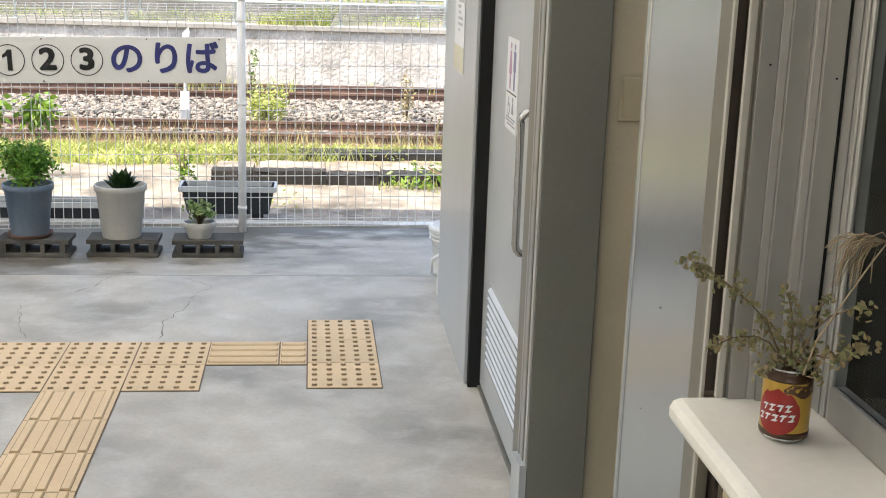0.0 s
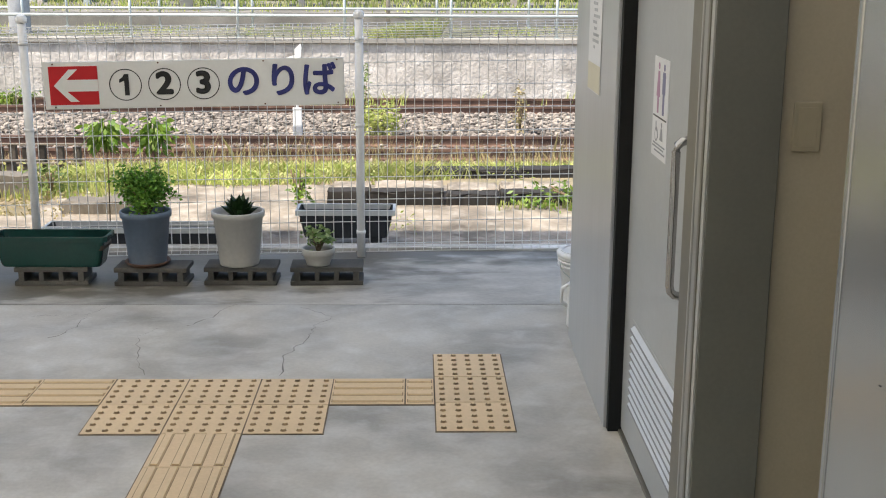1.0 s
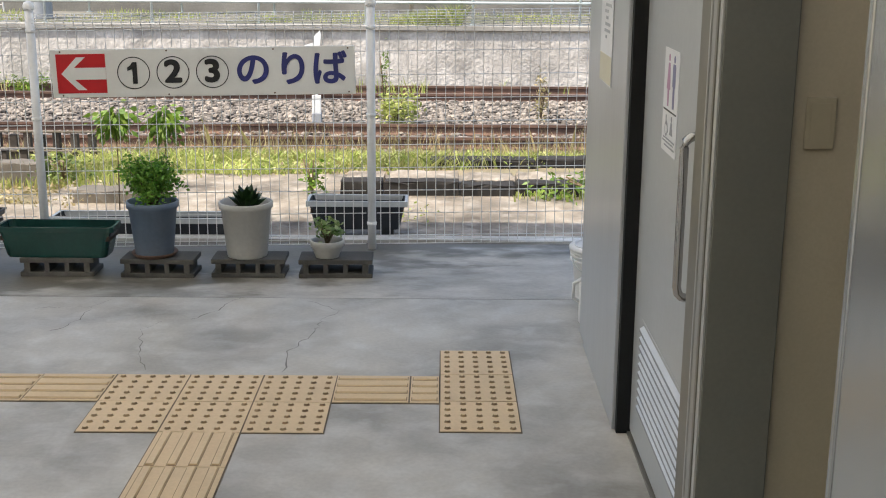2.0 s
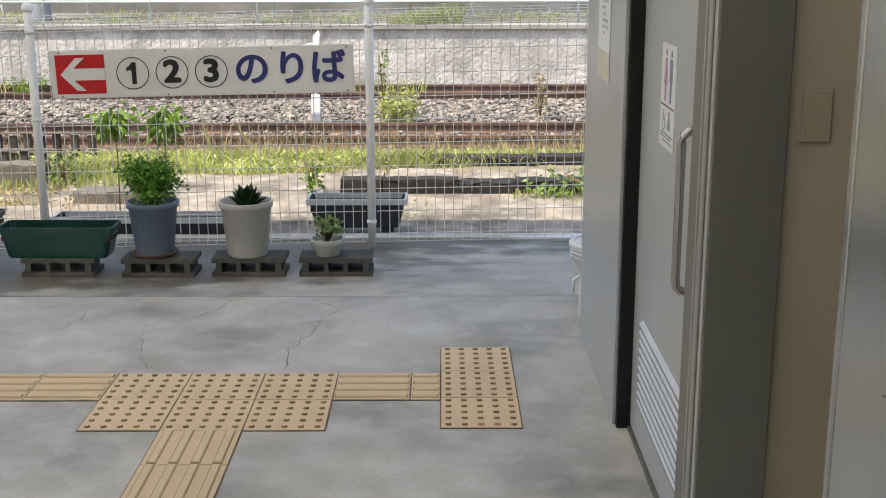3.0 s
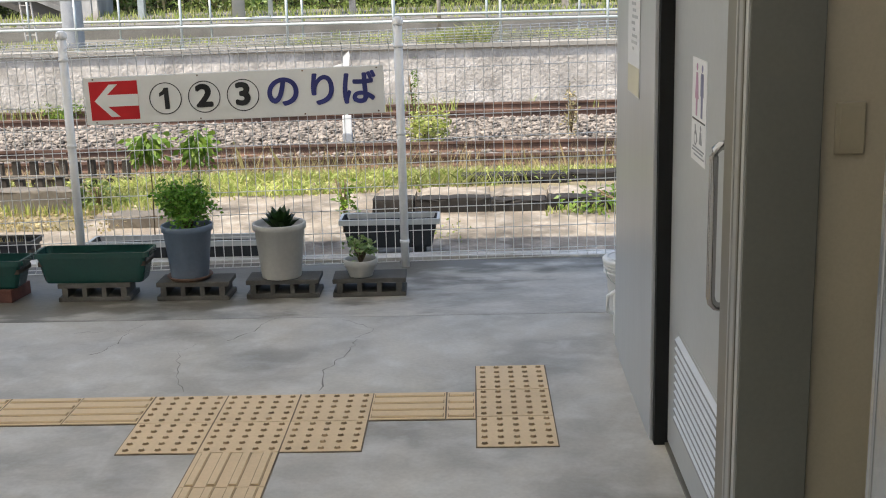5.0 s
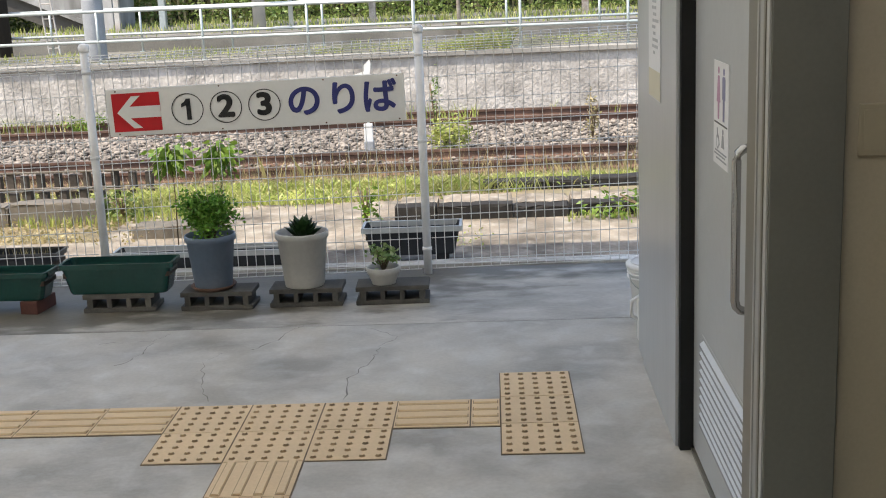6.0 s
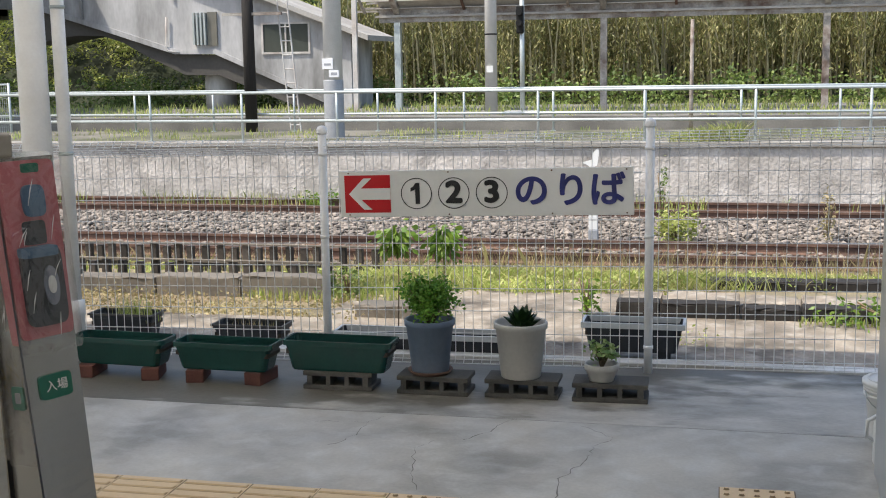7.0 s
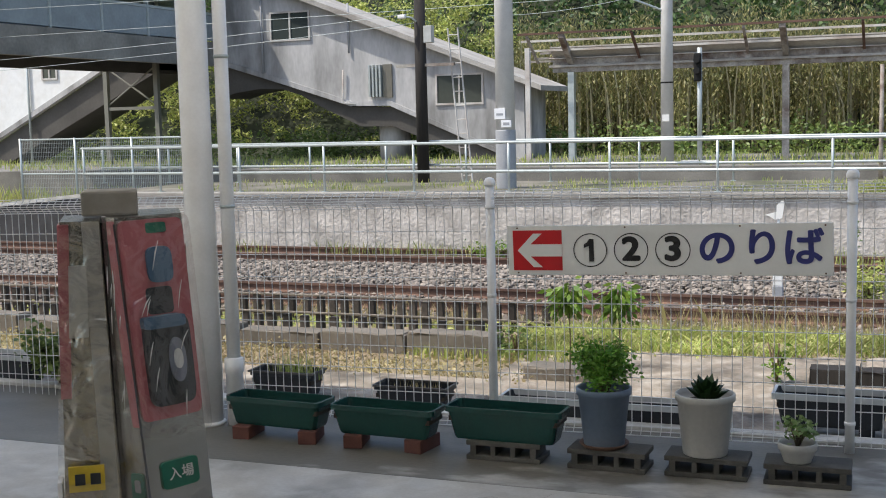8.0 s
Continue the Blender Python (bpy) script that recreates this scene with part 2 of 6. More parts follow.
M["old_wall"] = mat("weathered_platform_wall", (0.48, 0.44, 0.40), 0.9, vary=0.24, scale=2.6, fine=16, bump=0.8, dist=0.03, stain=(0.27, 0.245, 0.22), stain_amt=0.75, bloom=(0.62, 0.58, 0.54))
M["far_concrete"] = mat("far_platform_concrete", (0.19, 0.18, 0.165), 0.9, vary=0.2, scale=1.5, fine=20, bump=0.3, stain=(0.10, 0.095, 0.085), stain_amt=0.7)
M["coping"] = mat("platform_coping", (0.30, 0.28, 0.25), 0.9, vary=0.15, scale=3, fine=40, bump=0.3)
M["kerb"] = mat("old_kerb_concrete", (0.155, 0.135, 0.11), 0.9, vary=0.2, scale=3, fine=40, bump=0.4, obrand=0.12, stain=(0.13, 0.115, 0.10), stain_amt=0.5)
M["bridge"] = mat("grey_bridge_concrete", (0.46, 0.45, 0.445), 0.85, vary=0.14, scale=1.5, fine=9, bump=0.2, stain=(0.17, 0.165, 0.155), stain_amt=0.9, stretch=(1.3, 1, 0.4))
# bridge concrete with the shade of its undersides put into the colour
M["bridge_shade"] = mat("shaded_bridge_concrete", (0.085, 0.078, 0.07), 0.9, vary=0.15, scale=0.8, fine=10)
M["deck"] = mat("deck_beam_concrete", (0.26, 0.245, 0.215), 0.9, vary=0.2, scale=0.9, fine=9, bump=0.2, stain=(0.10, 0.095, 0.085), stain_amt=0.7)
M["blue_panel"] = mat("pale_blue_panel", (0.26, 0.295, 0.31), 0.5, vary=0.12, scale=1.5, fine=10)
M["roof_sheet"] = mat("weathered_roof_sheet", (0.38, 0.36, 0.33), 0.8, vary=0.15, scale=1.5, fine=12, stain=(0.2, 0.16, 0.13))
M["window_dark"] = mat("dark_window_glass", (0.05, 0.06, 0.055), 0.12, vary=0.05, bump=0.0)
# dark colour stands for the shadow on the platform end wall
M["shaded_wall"] = mat("shadowed_concrete", (0.055, 0.053, 0.056), 0.9, vary=0.25, scale=2.5, fine=20, bump=0.4, stain=(0.03, 0.03, 0.03), stain_amt=0.6)
M["pole"] = mat("concrete_pole", (0.54, 0.53, 0.51), 0.8, vary=0.08, scale=3, fine=40, bump=0.2)
M["wood_dark"] = mat("tarred_wood_pole", (0.020, 0.017, 0.015), 0.9, vary=0.3, scale=4, fine=40, bump=0.3, stretch=(6, 6, 0.6))
M["rust"] = mat("rusted_steel", (0.15, 0.085, 0.06), 0.85, 0.1, vary=0.3, scale=3, fine=30, stain=(0.06, 0.035, 0.028), stain_amt=0.7)
M["old_steel"] = mat("old_painted_steel", (0.33, 0.30, 0.265), 0.75, 0.1, vary=0.3, scale=2.6, fine=22, stain=(0.11, 0.062, 0.043), stain_amt=1.0, bloom=(0.46, 0.44, 0.40))
M["old_white_steel"] = mat("flaking_white_steel", (0.55, 0.53, 0.50), 0.7, 0.0, vary=0.15, scale=2, fine=30, stain=(0.2, 0.1, 0.06), stain_amt=0.5)
M["leaf"] = leafy("fresh_leaves", (0.07, 0.22, 0.02), (0.24, 0.44, 0.07))
M["leaf_yellow"] = leafy("sunlit_leaves", (0.10, 0.22, 0.02), (0.24, 0.34, 0.05))
M["leaf_pale"] = leafy("variegated_leaves", (0.10, 0.20, 0.03), (0.42, 0.50, 0.24))
M["aloe"] = leafy("succulent_leaves", (0.02, 0.055, 0.015), (0.035, 0.085, 0.02), 0.4)
M["dry_leaf"] = leafy("drying_leaves", (0.24, 0.27, 0.12), (0.36, 0.27, 0.15))
M["stem"] = mat("brown_stem", (0.17, 0.12, 0.07), 0.8)
M["straw"] = mat("dry_straw", (0.42, 0.33, 0.22), 0.8)
M["grass"] = leafy("yard_grass", (0.26, 0.36, 0.06), (0.55, 0.52, 0.22))
M["grass_dry"] = leafy("dry_grass", (0.46, 0.36, 0.20), (0.30, 0.27, 0.11))
M["bamboo_leaf"] = leafy("bamboo_leaves", (0.138, 0.165, 0.047), (0.39, 0.34, 0.15))
M["bamboo_stem"] = mat("bamboo_stems", (0.36, 0.31, 0.18), 0.6, island=0.4)
M["tree_leaf"] = leafy("hill_tree_leaves", (0.028, 0.07, 0.022), (0.12, 0.18, 0.06))
M["thicket"] = leafy("thicket_leaves", (0.24, 0.31, 0.06), (0.56, 0.56, 0.19))
M["shrub"] = leafy("shrub_leaves", (0.08, 0.14, 0.03), (0.27, 0.34, 0.10))
# shade beneath the trees put into a near-black soil colour
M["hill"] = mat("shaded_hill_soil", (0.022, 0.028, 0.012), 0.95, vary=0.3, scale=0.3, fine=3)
M["steel"] = mat("brushed_gate_steel", (0.50, 0.495, 0.48), 0.24, 0.95, vary=0.08, scale=3, fine=30, bump=0.04, stretch=(1, 1, 0.1))
M["pink"] = mat("faded_pink_panel", (0.50, 0.165, 0.19), 0.35, vary=0.08, scale=6, fine=60)
M["gate_dark"] = mat("dark_reader_plastic", (0.035, 0.04, 0.05), 0.3)
M["gate_blue"] = mat("blue_reader_pad", (0.09, 0.17, 0.28), 0.3)
M["pad_grey"] = mat("grey_blue_pad", (0.24, 0.26, 0.33), 0.35, vary=0.05)
M["tag_green"] = mat("green_label", (0.02, 0.16, 0.11), 0.4)
M["tag_yellow"] = mat("yellow_label", (0.62, 0.45, 0.04), 0.4)
M["grey_box"] = mat("grey_painted_box", (0.42, 0.42, 0.40), 0.6)
M["paper"] = mat("white_paper", (0.75, 0.75, 0.76), 0.6, vary=0.03)
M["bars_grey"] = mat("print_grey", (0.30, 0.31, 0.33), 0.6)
M["faint_print"] = mat("faded_print", (0.46, 0.47, 0.49), 0.6)
M["notice_foot"] = mat("pale_yellow_paper", (0.62, 0.58, 0.45), 0.6, vary=0.03)
M["print_pink"] = mat("print_pink", (0.44, 0.24, 0.36), 0.5)
M["print_blue"] = mat("print_blue", (0.20, 0.20, 0.33), 0.5)
M["roof"] = mat("ceiling_board", (0.72, 0.71, 0.69), 0.8, vary=0.05)
M["plaster"] = mat("interior_plaster", (0.62, 0.58, 0.50), 0.8, vary=0.05)
M["pane"] = glass("window_pane", (0.85, 0.9, 0.9))
M["milky"] = milky("unseen_roof_sheet", (0.90, 0.89, 0.86), 0.55)
# near-black colour standing in for unlit space behind window and panel
M["dim_paint"] = mat("painted_dim_room", (0.010, 0.010, 0.009), 0.8, spec=0.2)
M["can_yellow"] = mat("can_yellow_print", (0.50, 0.31, 0.05), 0.3, 0.3)
M["can_brown"] = mat("can_brown_print", (0.07, 0.035, 0.02), 0.3, 0.3)
M["can_red"] = mat("can_red_print", (0.31, 0.022, 0.018), 0.3, 0.2)


# ---- building helpers ----
def part(name, bm, material, parent=None, label=""):
    """Links a bmesh as one mesh object under its thing."""
    me = bpy.data.meshes.new(name)
    bm.normal_update()
    bm.to_mesh(me)
    bm.free()
    me.materials.append(material)
    ob = new(name, me)
    ob.parent = parent
    if label:
        ob["label"] = label
    return ob


def thing(name, loc, label, category, group="", turn=0.0, kind=""):
    ob = new(name)
    ob.matrix_basis = pose(*loc, 0, 0, turn)
    ob.empty_display_size = 0.1
    return tagged(ob, label, category, group, kind)


def box(bm, x0, x1, y0, y1, z0, z1, bev=0.0):
    vs = bmesh.ops.create_cube(bm, size=1.0, matrix=Matrix.Translation(((x0 + x1) / 2, (y0 + y1) / 2, (z0 + z1) / 2)) @ Matrix.Diagonal((x1 - x0, y1 - y0, z1 - z0, 1)))["verts"]
    if bev:
        es = list({e for v in vs for e in v.link_edges})
        bmesh.ops.bevel(bm, geom=es, offset=bev, segments=2, affect="EDGES", profile=0.5)
    return bm


def B(*a, **k):
    return box(bmesh.new(), *a, **k)


def tube(bm, p, q, r0, r1=None, seg=10, caps=True):
    p, q = Vector(p), Vector(q)
    r1 = r0 if r1 is None else r1
    m = Matrix.Translation((p + q) / 2) @ (q - p).to_track_quat("Z", "Y").to_matrix().to_4x4()
    vs = bmesh.ops.create_cone(bm, cap_ends=caps, segments=seg, radius1=r0, radius2=r1, depth=(q - p).length, matrix=m)["verts"]
    for f in {f for v in vs for f in v.link_faces}:
        f.smooth = len(f.verts) == 4 and seg > 6
    return bm


def pipe(bm, pts, r, seg=8):
    """A bent tube through the points."""
    rings = []
    pts = [Vector(p) for p in pts]
    for i, p in enumerate(pts):
        d = (pts[min(i + 1, len(pts) - 1)] - pts[max(i - 1, 0)]).normalized()
        side = d.cross(Vector((0.3, 0.2, 0.93))).normalized()
        up = side.cross(d)
        rr = r[i] if isinstance(r, (list, tuple)) else r
        rings.append([bm.verts.new(p + side * rr * math.cos(2 * math.pi * k / seg) + up * rr * math.sin(2 * math.pi * k / seg)) for k in range(seg)])
    for a, b in zip(rings, rings[1:]):
        for k in range(seg):
            bm.faces.new((a[k], a[(k + 1) % seg], b[(k + 1) % seg], b[k])).smooth = True
    bm.faces.new(rings[0][::-1]), bm.faces.new(rings[-1])
    return bm


def lathe(bm, prof, seg=28, at=(0, 0, 0)):
    """A turned body from (radius, height) pairs."""
    rings = [[bm.verts.new((at[0] + r * math.cos(2 * math.pi * k / seg), at[1] + r * math.sin(2 * math.pi * k / seg), at[2] + z)) for k in range(seg)] for r, z in prof]
    for a, b in zip(rings, rings[1:]):
        for k in range(seg):
            bm.faces.new((a[k], a[(k + 1) % seg], b[(k + 1) % seg], b[k])).smooth = True
    bm.faces.new(rings[0][::-1]), bm.faces.new(rings[-1])
    return bm


def slab(bm, outline, lo, hi, axis="y"):
    """A flat outline, given in the other two axes, made thick along one axis."""
    def at(p, d):
        return {"y": (p[0], d, p[1]), "x": (d, p[0], p[1]), "z": (p[0], p[1], d)}[axis]
    a, b = [bm.verts.new(at(p, lo)) for p in outline], [bm.verts.new(at(p, hi)) for p in outline]
    bm.faces.new(a), bm.faces.new(b[::-1])
    for i in range(len(a)):
        j = (i + 1) % len(a)
        bm.faces.new((a[i], b[i], b[j], a[j]))
    bmesh.ops.recalc_face_normals(bm, faces=bm.faces)
    return bm


def cloud(name, verts, faces, material, parent=None):
    """One mesh out of arrays of corners and faces."""
    me = bpy.data.meshes.new(name)
    me.from_pydata(np.asarray(verts, dtype=float).tolist(), [], np.asarray(faces).tolist())
    me.materials.append(material)
    ob = new(name, me)
    ob.parent = parent
    return ob


def leaves(name, at, size, material, parent=None, droop=0.0, slim=0.45, seed=1, upright=0.0):
    """Folded little leaves, one at every place, turned at random."""
    rng = np.random.default_rng(seed)
    n = len(at)
    d = rng.normal(size=(n, 3))
    d[:, 2] = d[:, 2] * 0.6 - droop + upright
    d /= np.linalg.norm(d, axis=1)[:, None]
    u = np.cross(d, rng.normal(size=(n, 3)))
    u /= np.linalg.norm(u, axis=1)[:, None] + 1e-9
    s = np.broadcast_to(np.asarray(size), (n,)) * rng.uniform(0.7, 1.3, n)
    s = s[:, None]
    v = np.stack([at - d * s * 0.5, at + u * s * slim * 0.5, at + d * s * 0.5, at - u * s * slim * 0.5], 1).reshape(-1, 3)
    f = np.arange(4 * n).reshape(n, 4)
    return cloud(name, v, f, material, parent)


def blades(name, at, height, width, material, parent=None, lean=0.4, seed=1):
    """Grass: tapering blades that lean over."""
    rng = np.random.default_rng(seed)
    n = len(at)
    h = np.broadcast_to(np.asarray(height), (n,)) * rng.uniform(0.5, 1.3, n)
    a = rng.uniform(0, 2 * np.pi, n)
    side = np.stack([np.cos(a), np.sin(a), np.zeros(n)], 1) * width
    b = rng.uniform(0, 2 * np.pi, n)
    off = np.stack([np.cos(b), np.sin(b), np.zeros(n)], 1) * (h * lean * rng.uniform(0.2, 1, n))[:, None]
    up = np.stack([np.zeros(n), np.zeros(n), h], 1)
    v = np.stack([at - side, at + side, at + up * 0.55 + off * 0.35 + side * 0.7, at + up + off, at + up * 0.55 + off * 0.35 - side * 0.7], 1).reshape(-1, 3)
    f = np.arange(5 * n).reshape(n, 5)
    return cloud(name, v, f, material, parent)


# ---- the large structure ----
ground = bmesh.new()
PROFILE = [(-200, -0.03), (9.3, -0.03), (9.9, -0.06), (13.6, -0.80), (20.45, -0.86), (24.4, -0.86), (34.0, -0.80), (44.0, -0.1), (60.0, 2.0), (400.0, 60.0)]
rows_g = [[ground.verts.new((x, y, z)) for x in (-400, -60, -30, -15, -5, 5, 15, 40, 400)] for y, z in PROFILE]
for a, b in zip(rows_g, rows_g[1:]):
    for k in range(len(a) - 1):
        ground.faces.new((a[k], a[k + 1], b[k + 1], b[k]))
tagged(part("ground", ground, M["earth"]), "dry brown earth sloping down to the tracks", "ground", kind="structure")

floor = tagged(part("floor", B(-12, 3.5, -4.2, 5.70, -0.30, 0.0), M["concrete"]), "grey trowelled concrete concourse floor with hairline cracks", "floor", kind="structure")
tagged(part("floor_edge", B(-12, 3.5, 5.705, 6.86, -0.30, 0.0), M["concrete_edge"]), "darker stained concrete strip below the fence", "floor", kind="structure")
tagged(part("pavement_strip", B(-40, -2.75, 6.86, 7.93, -0.20, -0.013), M["asphalt"]), "narrow worn paving behind the fence", "pavement", kind="structure")
tagged(part("pavement", B(-2.75, 12, 6.86, 9.1, -0.20, -0.012), M["asphalt"]), "worn tan paving of the yard behind the fence", "pavement", kind="structure")
# ceiling and roof are out of view; the roof passes light to brighten the floor
tagged(part("ceiling", B(-12, 1.4, -4.2, 0.2, 3.05, 3.20), M["roof"]), "unseen pale ceiling assumed over the station hall", "ceiling", kind="structure")
tagged(part("unseen_canopy", B(-12, 0.60, 0.2, ROOF_EDGE, 2.90, 2.904), M["milky"]), "unseen roof over the concourse, made milky to let light in", "ceiling", kind="structure")
# back wall out of view; its opening is added to let daylight in
for x0, x1, z0, z1 in ((-12, -3.2, 0, 3.05), (0.4, 1.4, 0, 3.05), (-3.2, 0.4, 2.5, 3.05)):
    tagged(part("wall_south", B(x0, x1, -4.35, -4.2, z0, z1), M["plaster"]), "unseen cream back wall with an opening added for daylight", "wall", kind="structure")

# the door side of the hall
tagged(part("wall_east", B(0.63, 1.4, 4.045, 4.975, 0, 3.05, bev=0.004), M["wall_metal"]), "light grey metal-clad wall beside the sliding door", "wall", kind="structure")
tagged(part("wall_end_trim", B(0.637, 0.72, 4.978, 5.19, 0, 3.05, bev=0.004), M["wall_metal"]), "narrow metal trim closing the wall end", "trim", kind="structure")
tagged(part("wall_outer", B(1.25, 1.4, 4.975, 6.0, 0, 3.05), M["alu_dark"]), "plain metal outer wall past the corner", "wall", kind="structure")
tagged(part("wall_cream", B(0.815, 1.4, 2.72, 2.95, 0, 3.05), M["cream"]), "narrow cream painted wall with a light switch", "wall", kind="structure")
jamb = tagged(part("door_jamb", B(0.643, 0.815, 2.69, 2.872, 0, 3.05, bev=0.003), M["jamb"]), "dark grey painted steel door jamb", "trim", kind="structure")
tagged(part("wall_pocket", B(0.76, 1.4, 2.95, 4.045, 0, 3.05), M["alu_dark"]), "metal wall behind the sliding door", "wall", kind="structure")
tagged(part("wall_window_side", B(0.70, 1.4, -4.2, 1.27, 0, 0.955), M["cream"]), "cream wall under the window sill", "wall", kind="structure")
# added walls whose darkness is painted, so recess and window stay dark
tagged(part("wall_recess", B(1.25, 1.4, 1.0, 2.72, 0, 3.05), M["dim_paint"]), "near-black wall painted for the dark behind the open panel", "wall", kind="structure")
tagged(part("wall_room_back", B(2.6, 2.7, -4.2, 1.0, 0, 3.05), M["dim_paint"]), "added near-black back wall behind the window", "wall", kind="structure")
tagged(part("wall_room_end", B(1.4, 2.6, -4.2, -4.1, 0, 3.05), M["dim_paint"]), "added near-black end wall behind the window", "wall", kind="structure")
tagged(part("wall_room_side", B(1.4, 2.6, 1.0, 1.1, 0, 3.05), M["dim_paint"]), "added near-black side wall behind the window", "wall", kind="structure")
tagged(part("ceiling_room", B(1.4, 2.7, -4.2, 1.1, 3.05, 3.2), M["dim_paint"]), "added near-black ceiling behind the window", "ceiling", kind="structure")


def toilet_door():
    d = thing("door_1", (0, 0, 0), "closed light grey steel sliding door with louvre and long handle", "door", kind="structure")
    X = 0.690                                      # the plane of the door's face
    y0, y1, z0, z1 = 3.05, 3.825, 0.165, 0.475     # the louvre opening
    leaf = bmesh.new()
    # the leaf is pieced round the louvre opening
    for a, b, c, e in ((2.90, y0, 0.02, 2.1), (y1, 4.02, 0.02, 2.1), (y0, y1, z1, 2.1), (y0, y1, 0.02, z0)):
        box(leaf, X, X + 0.04, a, b, c, e)
    part("door_leaf", leaf, M["door"], d)
    fr = bmesh.new()
    for a, b, c, e in ((y0 - 0.012, y0, z0 - 0.012, z1 + 0.012), (y1, y1 + 0.012, z0 - 0.012, z1 + 0.012), (y0, y1, z1, z1 + 0.012), (y0, y1, z0 - 0.012, z0)):
        box(fr, X - 0.0015, X + 0.012, a, b, c, e)
    lou = part("louvre_frame", fr, M["door"], d)
    pitch = (z1 - z0) / 10
    for i in range(10):
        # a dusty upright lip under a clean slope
        # upright lip darker, slope pale: light and shade put into two colours
        z = z0 + pitch * i
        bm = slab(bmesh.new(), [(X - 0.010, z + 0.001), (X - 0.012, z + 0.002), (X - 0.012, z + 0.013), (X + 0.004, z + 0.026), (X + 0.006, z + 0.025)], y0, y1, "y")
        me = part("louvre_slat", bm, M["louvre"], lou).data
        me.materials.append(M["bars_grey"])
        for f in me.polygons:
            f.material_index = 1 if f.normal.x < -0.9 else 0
    # black sheet painted in for the shade behind the slats
    part("louvre_back", B(X + 0.031, X + 0.038, y0, y1, z0, z1), M["rubber"], lou)
    h = bmesh.new()
    hx, hy, lo, hi = X - 0.045, 3.075, 0.787, 1.233
    bend = [(X, hy, hi - 0.006), (X - 0.014, hy, hi), (X - 0.030, hy, hi - 0.004), (X - 0.041, hy, hi - 0.014), (hx, hy, hi - 0.032)]
    pipe(h, bend + [(hx, hy, 1.1), (hx, hy, 0.95)] + [(x, y, lo + hi - z) for x, y, z in bend[::-1]], 0.0125, 12)
    part("door_handle", h, M["chrome"], d, "long bent chrome pull handle")
    for z in (lo + 0.006, hi - 0.006):
        part("handle_rose", tube(bmesh.new(), (X - 0.004, hy, z), (X, hy, z), 0.019, seg=16), M["chrome"], d)
    P = X - 0.0025
    st = part("toilet_sticker", B(P, X, 3.42, 3.65, 1.108, 1.420), M["paper"], d, "white toilet sticker with two figures")

    def printed(name, shape, material):
        part(name, slab(bmesh.new(), shape, P - 0.001, P, "x"), M[material], st)

    for yc, mt in ((3.572, "print_pink"), (3.490, "print_blue")):
        w = 0.027 if mt == "print_pink" else 0.022
        # a dress that widens downwards, or a straight coat with two legs
        if mt == "print_pink":
            printed("sticker_figure_bar", [(yc - 0.012, 1.378), (yc + 0.012, 1.378), (yc + w, 1.300), (yc + 0.012, 1.298), (yc + 0.010, 1.248), (yc - 0.010, 1.248), (yc - 0.012, 1.298), (yc - w, 1.300)], mt)
        else:
            printed("sticker_figure_bar", [(yc - w, 1.372), (yc - 0.016, 1.380), (yc + 0.016, 1.380), (yc + w, 1.372), (yc + w, 1.312), (yc + 0.013, 1.312), (yc + 0.012, 1.248), (yc - 0.012, 1.248), (yc - 0.013, 1.312), (yc - w, 1.312)], mt)
        bm = bmesh.new()
        tube(bm, (P - 0.001, yc, 1.394), (P, yc, 1.394), 0.011, seg=14)
        part("sticker_dot", bm, M[mt], st)
    part("sticker_line", B(P - 0.001, P, 3.435, 3.635, 1.233, 1.238), M["sign_black"], st)
    # wheelchair mark: a ring with a bent bar; family mark: a dot over a flared bar
    wc = bmesh.new()
    n = 20
    ro, ri = [[wc.verts.new((P - 0.001, 3.577 + r * math.cos(2 * math.pi * k / n), 1.180 + r * math.sin(2 * math.pi * k / n))) for k in range(n)] for r in (0.024, 0.017)]
    for k in range(n):
        wc.faces.new((ro[k], ro[(k + 1) % n], ri[(k + 1) % n], ri[k]))
    part("sticker_symbol", wc, M["bars_grey"], st)
    printed("sticker_symbol", [(3.584, 1.220), (3.592, 1.220), (3.588, 1.192), (3.566, 1.188), (3.556, 1.168), (3.550, 1.172), (3.562, 1.196), (3.580, 1.198)], "bars_grey")
    printed("sticker_symbol", [(3.490, 1.206), (3.508, 1.206), (3.522, 1.168), (3.476, 1.168)], "bars_grey")
    part("sticker_dot", tube(bmesh.new(), (P - 0.001, 3.499, 1.216), (P, 3.499, 1.216), 0.009, seg=12), M["bars_grey"], st)
    for z, a, b in ((1.148, 3.44, 3.62), (1.138, 3.46, 3.63), (1.126, 3.44, 3.60)):
        part("sticker_text_bar", B(P - 0.001, P, a, b, z, z + 0.005), M["bars_grey"], st)
    part("door_seal", B(0.642, 0.705, 4.005, 4.043, 0, 2.2), M["rubber"], d, "black rubber edge strip")
    # the frame on the near side: a dull channel, then pale beads
    part("jamb_channel", B(0.646, 0.700, 2.874, 2.955, 0.0, 3.04, bev=0.002), M["alu_dark"], d)
    for a, b, x, m in ((2.693, 2.722, 0.638, "frame_light"), (2.732, 2.748, 0.637, "alu_dark"), (2.752, 2.790, 0.638, "frame_mid"), (2.800, 2.812, 0.636, "frame_light"), (2.818, 2.868, 0.640, "alu_dark")):
        part("jamb_bead", B(x, 0.643, a, b, 0.0, 3.04, bev=0.001), M[m], d)
    foot = bmesh.new()
    slab(foot, [(2.688, 0.0), (2.83, 0.0), (2.83, 0.235), (2.79, 0.240), (2.690, 0.248)], 0.622, 0.642, "x")
